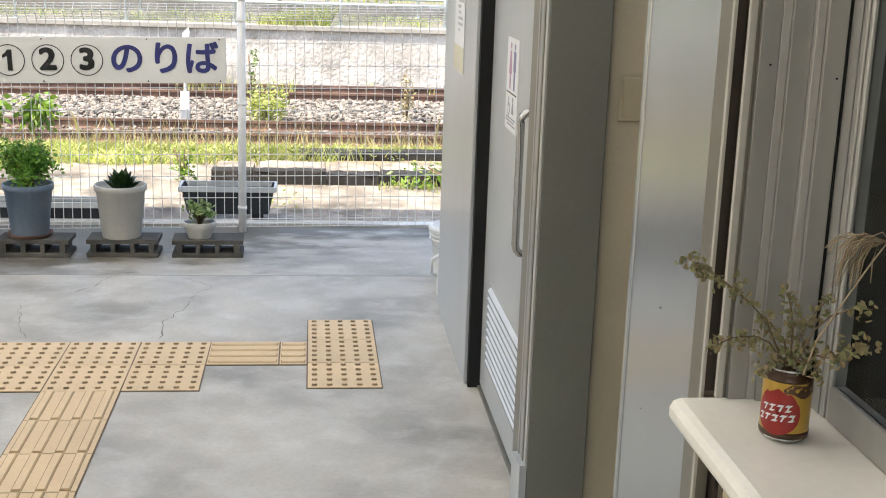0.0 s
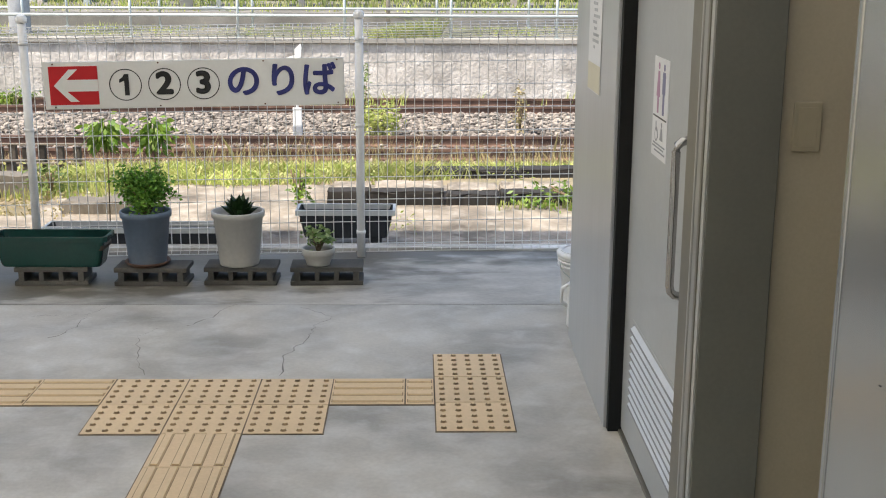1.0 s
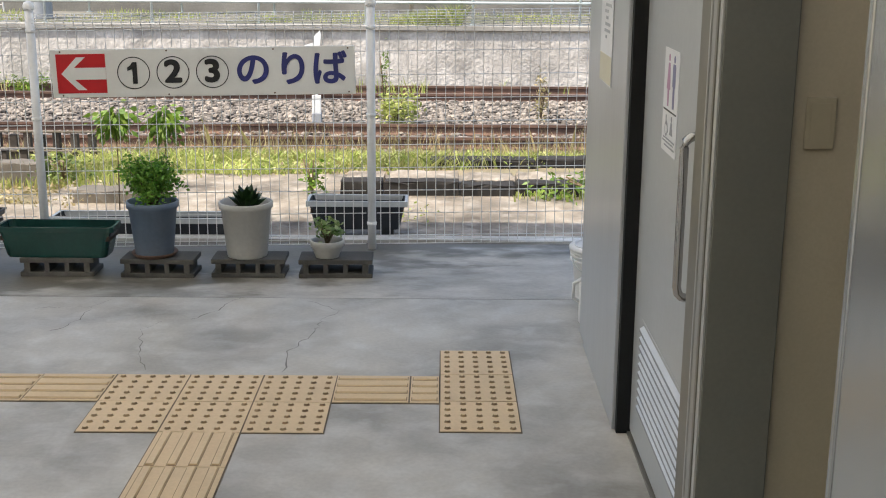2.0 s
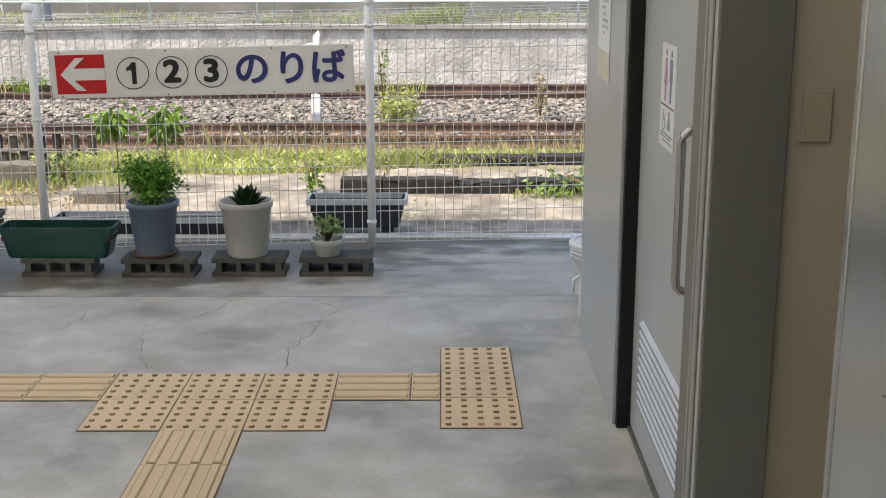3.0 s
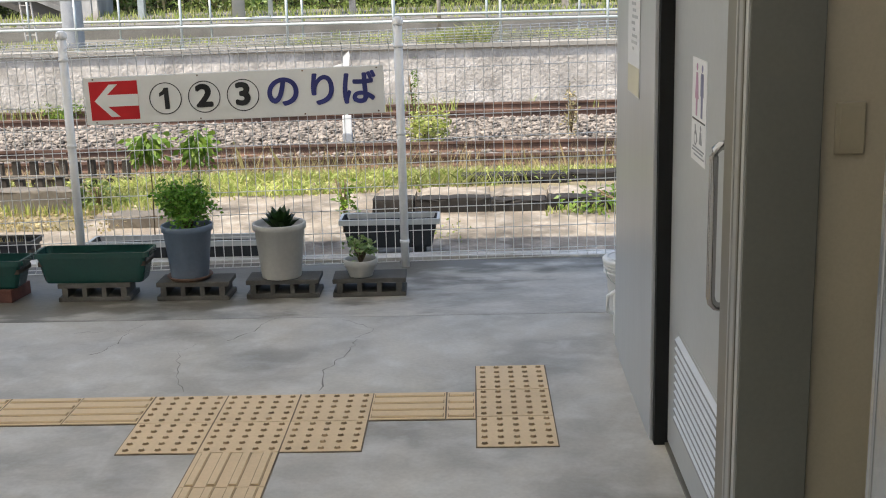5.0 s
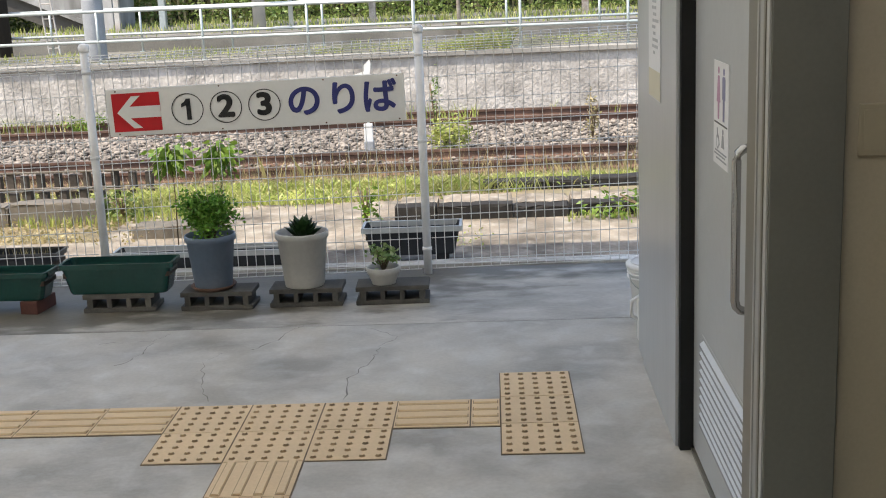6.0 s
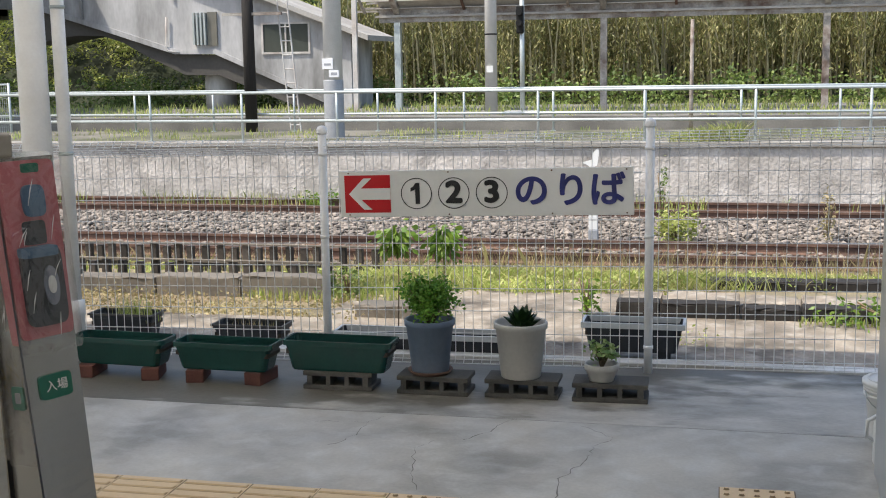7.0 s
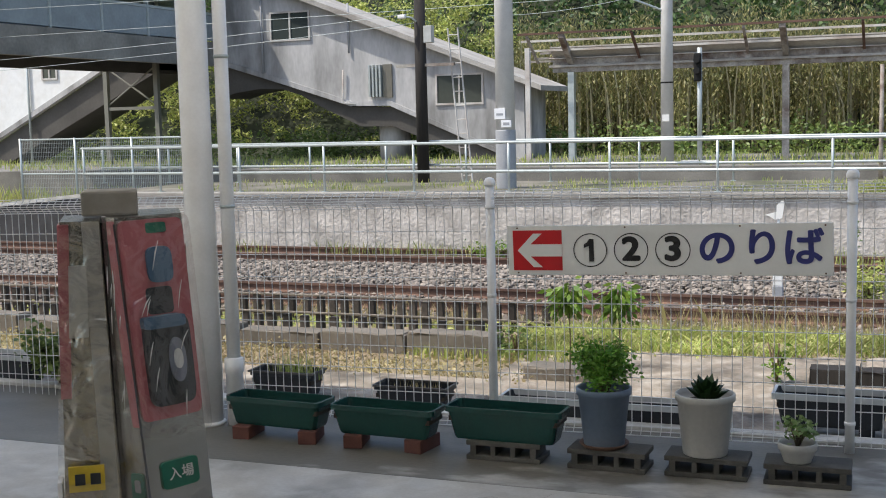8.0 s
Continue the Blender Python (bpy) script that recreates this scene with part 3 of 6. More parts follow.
    part("jamb_foot", foot, M["door"], d, "pale steel cover at the foot of the frame")
    part("door_header", B(0.66, 0.76, 2.89, 4.045, 2.12, 3.05), M["alu_dark"], d)
    part("floor_track", B(0.680, 0.735, 2.95, 4.0, 0.0, 0.012), M["alu_dark"], d)


toilet_door()


def wall_notice():
    n = thing("notice_strip", (0.6285, 4.575, 1.205), "narrow white paper notice pasted on the metal wall", "notice")
    part("sheet", B(-0.0015, 0.0, -0.165, 0.165, 0, 0.82), M["paper"], n)
    for i in range(26):
        z = 0.17 + i * 0.024
        w = 0.03 + 0.022 * ((i * 7) % 4)
        part("text_bar", B(-0.0025, -0.0015, 0.02 - w - 0.02 * (i % 3), 0.03 + 0.015 * ((i * 5) % 3), z, z + 0.012), M["faint_print"], n)
    part("foot_band", B(-0.0025, -0.0015, -0.16, 0.16, 0.004, 0.11), M["notice_foot"], n)


wall_notice()

sw = thing("light_switch", (0.886, 2.72, 1.32), "beige plastic light switch plate on the cream wall", "switch")
part("plate", B(-0.036, 0.036, -0.007, 0, -0.062, 0.062, bev=0.004), M["switch"], sw)
part("rocker", B(-0.024, 0.024, -0.0082, -0.006, -0.048, 0.048, bev=0.001), M["switch"], sw)


def open_panel():
    """The aluminium door leaf pushed aside, and the window with its frames."""
    p = thing("sliding_panel", (0, 0, 0), "open aluminium sliding panel with a glossy face", "door", kind="structure")
    part("panel_sheet", B(0.665, 0.688, 1.378, 1.79, 0.0, 2.4), M["alu"], p)
    for y, z, dy, dz in ((1.58, 1.062, 0.006, 0.0014), (1.53, 1.33, 0.001, 0.0025), (1.66, 0.83, 0.002, 0.0015)):
        part("scuff_mark", B(0.6635, 0.665, y, y + dy, z, z + dz), M["rubber"], p)
    part("panel_stile", B(0.662, 0.690, 1.320, 1.378, 0.0, 2.4, bev=0.002), M["alu_dark"], p)
    part("panel_bead", B(0.661, 0.667, 1.310, 1.320, 0.0, 2.4, bev=0.001), M["strip"], p)
    part("panel_seal", B(0.692, 0.699, 1.290, 1.60, 0.0, 3.05), M["brown_gap"], p)
    part("panel_edge", B(0.662, 0.690, 1.79, 1.81, 0.0, 2.4, bev=0.003), M["alu"], p)
    w = thing("window_1", (0, 0, 0), "aluminium framed window onto a dim room", "window", kind="structure")
    part("slot_back", B(0.6675, 0.684, 1.312, 1.318, 1.0, 3.05), M["brown_gap"], w)
    # members of the frame, stepping towards the glass
    for x0, x1, y0, m in ((0.676, 0.687, 1.277, "strip"), (0.687, 0.694, 1.283, "alu_dark"), (0.694, 0.724, 1.272, "frame_mid"), (0.7245, 0.738, 1.270, "frame_light"), (0.7385, 0.770, 1.262, "frame_mid"), (0.7705, 0.784, 1.250, "frame_light"), (0.7845, 0.816, 1.240, "frame_mid")):
        part("window_frame", B(x0, x1, y0, 1.288, 1.0, 3.05, bev=0.0008), M[m], w)
    part("glazing_gasket", B(0.8165, 0.8195, 1.237, 1.288, 1.0, 3.05), M["rubber"], w)
    part("window_frame", B(0.820, 0.850, 1.206, 1.29, 1.0, 3.05), M["frame_mid"], w)
    part("glazing_bead", B(0.820, 0.850, 1.188, 1.203, 1.0, 3.05, bev=0.002), M["frame_mid"], w)
    part("glazing_bead", B(0.823, 0.850, 1.176, 1.186, 1.0, 3.05, bev=0.002), M["frame_light"], w)
    part("bottom_rail", B(0.821, 0.850, -4.2, 1.176, 1.0, 1.058, bev=0.003), M["frame_mid"], w)
    part("top_rail", B(0.821, 0.850, -4.2, 1.176, 2.3, 3.05), M["alu_dark"], w)
    part("mullion", B(0.821, 0.850, -0.75, -0.70, 1.058, 2.3), M["alu_dark"], w)
    for x, y, z in ((0.806, 1.240, 1.529), (0.712, 1.272, 1.545)):
        part("fixing_screw", tube(bmesh.new(), (x, y - 0.0012, z), (x, y, z), 0.0018, seg=8), M["rubber"], w)
    pane = part("pane", B(0.829, 0.834, -4.2, 1.176, 1.058, 2.3), M["pane"], w)
    pane.visible_shadow = False
    part("side_jamb", B(0.850, 1.25, 1.178, 1.25, 0.955, 3.05), M["dim_paint"], w)


open_panel()

sill = bmesh.new()
slab(sill, [(0.85, 1.0), (0.618, 1.0), (0.606, 0.996), (0.600, 0.985), (0.600, 0.970), (0.606, 0.959), (0.618, 0.955), (0.85, 0.955)], -4.2, 1.286, "y")
bmesh.ops.bevel(sill, geom=[e for e in sill.edges if all(v.co.y > 1.2 for v in e.verts)], offset=0.006, segments=2, affect="EDGES")
tagged(part("window_sill", sill, M["sill"]), "cream laminate window sill with a rounded front edge", "sill", kind="structure")


# ---- far side: platform, wall, rails ----
tagged(part("platform_wall", B(-15.6, 40, 20.5, 20.75, -0.95, 0.30), M["old_wall"]), "weathered concrete side wall of the island platform", "wall", kind="structure")
tagged(part("platform_edge", B(-15.7, 40, 20.44, 20.85, 0.302, 0.386, bev=0.01), M["coping"]), "grey coping along the platform edge", "platform", kind="structure")
tagged(part("platform_top", B(-15.6, 40, 20.85, 24.4, -0.9, 0.37), M["platform_earth"]), "weedy earth surface of the island platform", "platform", kind="structure")
tagged(part("far_platform", B(-60, 60, 34.2, 43.5, -0.9, 0.20), M["far_concrete"]), "low far platform under the old canopy", "platform", kind="structure")


def sheet_railing(y, z, x0, step, count, height, label):
    r = thing("railing", (x0, y, z), label, "railing", "platform railings")
    length = step * (count - 1)
    for i in range(count):
        bm = bmesh.new()
        tube(bm, (i * step, 0, 0), (i * step, 0, height), 0.024, seg=8)
        box(bm, i * step - 0.05, i * step + 0.05, -0.05, 0.05, 0, 0.012)
        part("post", bm, M["galv"], r)
    for h in (height, height * 0.42):
        part("rail", tube(bmesh.new(), (-0.05, 0, h), (length + 0.05, 0, h), 0.027, seg=8), M["galv"], r)


sheet_railing(20.68, 0.386, -15.80, 1.81, 20, 0.875, "galvanised two-rail railing on the platform edge")
sheet_railing(24.1, 0.37, -17.9, 1.82, 20, 0.85, "galvanised railing on the far side of the platform")


def track(y0, zr, name_label):
    t = thing("railway_track", (0, y0, zr), name_label, "railway track", "tracks", kind="structure")
    for dy in (0.0, 1.1):
        bm = bmesh.new()
        slab(bm, [(dy - 0.06, -0.15), (dy + 0.06, -0.15), (dy + 0.06, -0.135), (dy + 0.012, -0.115), (dy + 0.012, -0.045), (dy + 0.032, -0.035), (dy + 0.032, -0.002), (dy - 0.032, -0.002), (dy - 0.032, -0.035), (dy - 0.012, -0.045), (dy - 0.012, -0.115), (dy - 0.06, -0.135)], -60, 40, "x")
        part("rail", bm, M["rust"], t, "rusty brown steel rail")
        part("rail_head", B(-60, 40, dy - 0.024, dy + 0.024, -0.002, 0.002), M["rail_top"], t)
    first = None
    for i in range(60):
        x = -24 + i * 0.62
        if first is None:
            first = part("sleeper", B(-0.11, 0.11, -0.5, 1.6, -0.30, -0.152, bev=0.01), M["sleeper"], t)
            ob = first
        else:
            ob = new("sleeper", first.data)
            ob.parent = t
        ob.location = (x, 0.02 * math.sin(i * 2.3), 0)


track(14.75, -0.60, "rusty single track on dark sleepers")
track(19.2, -0.60, "rusty track along the island platform wall")
tagged(part("ballast_bed", B(-60, 40, 14.2, 20.45, -1.0, -0.80), M["ballast_bed"]), "dark bed under the ballast", "ballast", kind="structure")


def ballast():
    """Broken stones heaped between and beside the rails."""
    rng = np.random.default_rng(4)
    base = bmesh.new()
    bmesh.ops.create_icosphere(base, subdivisions=1, radius=1.0)
    bv = np.array([v.co[:] for v in base.verts])
    bf = np.array([[v.index for v in f.verts] for f in base.faces])
    base.free()
    n = 42000
    x, y = rng.uniform(-17, 4, n), rng.uniform(14.0, 20.3, n)
    hump = np.interp(y, [14.0, 14.6, 15.0, 15.7, 16.1, 16.9, 18.4, 19.0, 19.4, 20.3], [-0.82, -0.76, -0.74, -0.74, -0.68, -0.62, -0.62, -0.72, -0.75, -0.74])
    s = rng.uniform(0.02, 0.048, n)
    sc = np.stack([s * rng.uniform(0.8, 1.4, n), s * rng.uniform(0.8, 1.4, n), s * rng.uniform(0.5, 0.9, n)], 1)
    a = rng.uniform(0, 2 * np.pi, n)
    v = bv[None] * (1 + rng.uniform(-0.28, 0.28, (n, len(bv), 1))) * sc[:, None]
    c, sn = np.cos(a)[:, None], np.sin(a)[:, None]
    v = np.stack([v[..., 0] * c - v[..., 1] * sn, v[..., 0] * sn + v[..., 1] * c, v[..., 2]], -1)
    v += np.stack([x, y, hump - rng.uniform(0, 0.05, n)], 1)[:, None]
    f = bf[None] + (np.arange(n) * len(bv))[:, None, None]
    tagged(cloud("ballast", v.reshape(-1, 3), f.reshape(-1, 3), M["stone"]), "pale brown broken ballast stones round the tracks", "ballast", kind="stuff")


ballast()


# ---- the concourse: tactile paving, cracks ----
def dot_mesh():
    bm = B(0.003, 0.297, 0.003, 0.297, 0.002, 0.009)
    for i in range(5):
        for j in range(5):
            p = (0.03 + i * 0.06, 0.03 + j * 0.06)
            known = set(bm.faces)
            bmesh.ops.create_cone(bm, cap_ends=True, segments=10, radius1=0.0115, radius2=0.0078, depth=0.008, matrix=Matrix.Translation((*p, 0.0127)))
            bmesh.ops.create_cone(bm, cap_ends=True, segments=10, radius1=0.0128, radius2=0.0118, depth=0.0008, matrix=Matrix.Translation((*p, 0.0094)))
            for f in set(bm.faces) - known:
                # stud flanks and foot ring painted with shade and dirt, the top left clean
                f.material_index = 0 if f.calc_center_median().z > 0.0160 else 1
    me = bpy.data.meshes.new("dot_tile")
    bm.to_mesh(me), bm.free(), me.materials.append(M["tile"]), me.materials.append(M["shade_grime"])
    return me


def bar_mesh(length):
    bm = B(0.003, length - 0.003, 0.003, 0.297, 0.002, 0.009)
    for j in range(4):
        y = 0.0375 + j * 0.075
        slab(bm, [(y - 0.016, 0.0087), (y + 0.016, 0.0087), (y + 0.012, 0.0155), (y - 0.012, 0.0155)], 0.012, length - 0.012, "x")
        # thin strip along the bar's foot: shade and dirt put into colour
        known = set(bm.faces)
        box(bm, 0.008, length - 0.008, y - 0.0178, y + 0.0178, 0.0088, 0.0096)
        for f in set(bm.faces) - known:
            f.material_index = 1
    me = bpy.data.meshes.new("bar_tile")
    bm.to_mesh(me), bm.free(), me.materials.append(M["tile"]), me.materials.append(M["shade_grime"])
    return me


paving = thing("tactile_paving", (0, 0, 0), "yellow tactile guide tiles set on the concrete floor", "tactile paving", kind="structure")
part("tile_bed", B(-6.72, 0, 4.277, 4.582, 0, 0.003), M["grout"], paving)
part("tile_bed", B(-1.32, -0.416, 3.978, 4.277, 0, 0.003), M["grout"], paving)
part("tile_bed", B(-1.02, -0.716, -1.12, 3.978, 0, 0.003), M["grout"], paving)
part("tile_bed", B(-0.002, 0.302, 3.998, 4.902, 0, 0.003), M["grout"], paving)
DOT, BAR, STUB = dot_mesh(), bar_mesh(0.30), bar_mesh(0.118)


def lay(me, x, y, turn=0):
    ob = new("tactile_tile", me)
    ob.parent = paving
    ob.matrix_basis = pose(x, y, -0.0045 + random.uniform(0, 0.0012), 0, 0, turn + random.uniform(-0.25, 0.25))


for i in range(3):
    for j in range(2):
        lay(DOT, -1.318 + 0.3 * i, 3.98 + 0.3 * j)
    lay(DOT, 0.0, 4.0 + 0.3 * i)
lay(BAR, -0.418, 4.28), lay(STUB, -0.118, 4.28)
for i in range(18):
    lay(BAR, -1.618 - 0.3 * i, 4.28)
for i in range(17):
    lay(BAR, -0.718, 3.68 - 0.3 * i, 90)


def crack(points, width):
    """A hairline in the concrete: a thin ragged ribbon of dirt."""
    bm = bmesh.new()
    fine = []
    for a, b in zip(points, points[1:]):
        for k in range(5):
            f = k / 5
            fine.append((a[0] + (b[0] - a[0]) * f + random.uniform(-0.012, 0.012), a[1] + (b[1] - a[1]) * f + random.uniform(-0.012, 0.012)))
    fine.append(points[-1])
    left, right = [], []
    for i, p in enumerate(fine):
        w = width * 0.62 * random.uniform(0.15, 1.2) * (1 - 0.6 * i / len(fine))
        q = fine[min(i + 1, len(fine) - 1)] if i < len(fine) - 1 else (2 * p[0] - fine[i - 1][0], 2 * p[1] - fine[i - 1][1])
        d = Vector((q[0] - p[0], q[1] - p[1], 0)).normalized()
        nrm = Vector((-d.y, d.x, 0)) * w
        left.append(bm.verts.new((p[0] + nrm.x, p[1] + nrm.y, 0.0015)))
        right.append(bm.verts.new((p[0] - nrm.x, p[1] - nrm.y, 0.0015)))
    for i in range(len(fine) - 1):
        bm.faces.new((left[i], right[i], right[i + 1], left[i + 1]))
    ob = part("floor_crack", bm, M["crack"], floor)
    ob.location = (0, 0, 0)


crack([(-0.65, 4.62), (-0.66, 4.88), (-0.61, 5.03), (-0.57, 5.18), (-0.56, 5.34), (-0.48, 5.48), (-0.66, 5.65)], 0.0065)
crack([(-1.17, 5.34), (-1.07, 5.48), (-1.03, 5.65), (-0.98, 5.71)], 0.0055)
crack([(-1.77, 5.15), (-1.70, 5.30), (-1.69, 5.43), (-1.70, 5.53), (-1.63, 5.65)], 0.0055)
crack([(-1.23, 4.64), (-1.31, 4.88), (-1.36, 5.18), (-1.30, 5.3)], 0.004)
crack([(-1.95, 5.50), (-1.80, 5.52), (-1.70, 5.53)], 0.003)
crack([(-12, 5.70), (-6, 5.70), (-3, 5.705), (-1.3, 5.70), (0.2, 5.72), (1.2, 5.72)], 0.0025)


# ---- fence and sign ----
FY = 6.72


def build_fence():
    f = thing("mesh_fence", (0, FY, 0), "white coated welded mesh fence with round posts", "fence")
    pitch, fall = 1.892, 0.018                     # the line drops a little towards the far gate
    xs = [-0.402 + pitch * k for k in range(-4, 2)]

    def drop(x):
        return (x + 0.402) * fall

    for x in xs:
        bm = tube(bmesh.new(), (x, 0, -0.06), (x, 0, 1.395 + drop(x)), 0.0245, seg=14)
        post = part("post", bm, M["post_white"], f)
        part("cap", lathe(bmesh.new(), [(r, z + drop(x)) for r, z in ((0.029, 1.385), (0.032, 1.395), (0.031, 1.412), (0.024, 1.426), (0.01, 1.432))], 14, (x, 0, 0)), M["post_white"], post)
        for z in (0.15, 0.78, 1.27):
            part("clamp", lathe(bmesh.new(), [(0.0275, z - 0.010 + drop(x)), (0.0275, z + 0.010 + drop(x))], 12, (x, 0, 0)), M["post_white"], post)
    wire = bmesh.new()
    pipe(wire, [(0, -0.035, 0.045), (0, -0.0, 0.085), (0, 0, 0.4), (0, 0, 0.9), (0, 0, 1.27), (0, -0.045, 1.315), (0, 0, 1.36)], 0.0024, 4)
    bar = tube(bmesh.new(), (0.03, 0, 0), (pitch - 0.03, 0, 0), 0.0026, seg=5)
    first = {"upright_wire": part("upright_wire", wire, M["wire"], f), "cross_wire": part("cross_wire", bar, M["wire"], f)}
    laid = set()

    def wire_at(kind, place, tilt=0.0):
        ob = new(kind, first[kind].data) if kind in laid else first[kind]
        laid.add(kind)
        ob.parent, ob.location, ob.rotation_euler = f, place, (0, tilt, 0)

    heights = [(0.045, -0.06), (0.065, -0.045)] + [(0.085 + 0.1317 * j, -0.024) for j in range(10)] + [(1.285, -0.043), (1.30, -0.057), (1.315, -0.07), (1.33, -0.057), (1.345, -0.040), (1.36, -0.024)]
    for x in xs[:-1]:
        for i in range(35):
            u = x + pitch / 36 * (i + 1)
            wire_at("upright_wire", (u, -0.028, drop(u)))
        for z, y in heights:
            wire_at("cross_wire", (x, y, z + drop(x)), -math.atan(fall))


build_fence()


def words(text, size, material, parent, at, name, bold=0.0, width=1.0):
    """Letters of the built-in font, as a thin mesh in the x-z plane."""
    cu = bpy.data.curves.new(name, "FONT")
    cu.body, cu.size, cu.align_x, cu.align_y = text, size, "CENTER", "CENTER"
    cu.extrude = 0.0008
    tmp = bpy.data.objects.new(name, cu)
    one = bpy.data.meshes.new_from_object(tmp)
    bpy.data.objects.remove(tmp)
    bm = bmesh.new()
    for k in range(9 if bold else 1):
        # strokes are thickened by laying the letter over itself a little to each side
        a = k * math.pi / 4
        bm.from_mesh(one)
        bm.verts.ensure_lookup_table()
        for v in bm.verts[-len(one.vertices):]:
            v.co += Vector((bold * math.cos(a), bold * math.sin(a), 0.00006 * k)) if k < 8 else Vector((0, 0, 0.0006))
    ob = part(name, bm, material, parent)
    ob.matrix_basis = pose(*at, 90, 0, 0) @ Matrix.Diagonal((width, 1, 1, 1))
    return ob


def build_sign():
    s = thing("platform_sign", (-1.33, FY - 0.052, 1.021), "white platform direction sign with red arrow and numbers", "sign")
    s.matrix_basis = pose(-1.33, FY - 0.052, 1.021, 0, -1.2, 0) @ Matrix.Diagonal((0.985, 1, 0.965, 1))
    part("board", B(-0.858, 0.858, -0.008, 0.008, -0.138, 0.138, bev=0.003), M["sign_white"], s)
    part("arrow_field", B(-0.826, -0.548, -0.0105, -0.0085, -0.112, 0.112), M["sign_red"], s)
    bm = bmesh.new()
    slab(bm, [(-0.80, 0.0), (-0.71, 0.094), (-0.66, 0.094), (-0.726, 0.034), (-0.548, 0.034), (-0.548, -0.034), (-0.726, -0.034), (-0.66, -0.094), (-0.71, -0.094)], -0.0125, -0.0106, "y")
    part("arrow", bm, M["sign_white"], s)
    for i, ch in enumerate("123"):
        x = -0.392 + 0.2225 * i
        ring = bmesh.new()
        outer = [(x + 0.093 * math.cos(a * math.pi / 24), 0.093 * math.sin(a * math.pi / 24)) for a in range(48)]
        inner = [(x + 0.0875 * math.cos(a * math.pi / 24), 0.0875 * math.sin(a * math.pi / 24)) for a in range(48)]
        vo, vi = [ring.verts.new((p[0], -0.0105, p[1])) for p in outer], [ring.verts.new((p[0], -0.0105, p[1])) for p in inner]
        for k in range(48):
            ring.faces.new((vo[k], vo[(k + 1) % 48], vi[(k + 1) % 48], vi[k]))
        part("ring", ring, M["sign_black"], s)
        if ch == "1":
            one = [(x - 0.004, 0.062), (x + 0.02, 0.062), (x + 0.02, -0.062), (x - 0.006, -0.062), (x - 0.006, 0.024), (x - 0.034, 0.012), (x - 0.034, 0.032), (x - 0.016, 0.044)]
            part("numeral", slab(bmesh.new(), one, -0.0125, -0.0095, "y"), M["sign_black"], s)
            continue
        words(ch, 0.175, M["sign_black"], s, (x, -0.0105, 0.0), "numeral", 0.0055 if ch == "1" else 0.007, 1.12)
    for x, ch in ((0.282, "の"), (0.508, "り"), (0.712, "ば")):
        words(ch, 0.205, M["sign_navy"], s, (x, -0.0105, 0.0), "letter", 0.0055)
    for x in (-0.8, -0.2, 0.4, 0.82):
        for z in (0.125, -0.125):
            part("screw", tube(bmesh.new(), (x, -0.011, z), (x, -0.008, z), 0.005, seg=8), M["rust"], s)
    for x in (-0.78, 0.78):
        part("bracket", B(x - 0.015, x + 0.015, 0.0085, 0.024, -0.12, 0.12), M["galv"], s)


build_sign()


# ---- pots, planters and blocks along the fence ----
def hollow_block(x, y, turn, label, z=0.0):
    b = thing("concrete_block", (x, y, z), label, "concrete block", "blocks under the pots", turn)
    bm = bmesh.new()
    xs = [-0.172, -0.142, -0.064, -0.040, 0.040, 0.064, 0.142, 0.172]
    for i in range(7):
        if i % 2 == 0:
            box(bm, xs[i], xs[i + 1], -0.095, 0.095, 0.025, 0.075)
    box(bm, -0.195, 0.195, -0.095, 0.095, 0.0, 0.0255, bev=0.004)
    box(bm, -0.195, 0.195, -0.095, 0.095, 0.0745, 0.10, bev=0.004)
    part("block_body", bm, M["block"], b)
    return b


hollow_block(-2.03, 6.165, 1, "rough grey hollow concrete block under a green planter")
hollow_block(-1.495, 6.15, -1, "dark damp hollow concrete block under the blue pot")
hollow_block(-1.02, 6.165, 0, "rough grey hollow concrete block under the white pot")
hollow_block(-0.56, 6.165, 1.5, "rough grey hollow concrete block under the small pot")


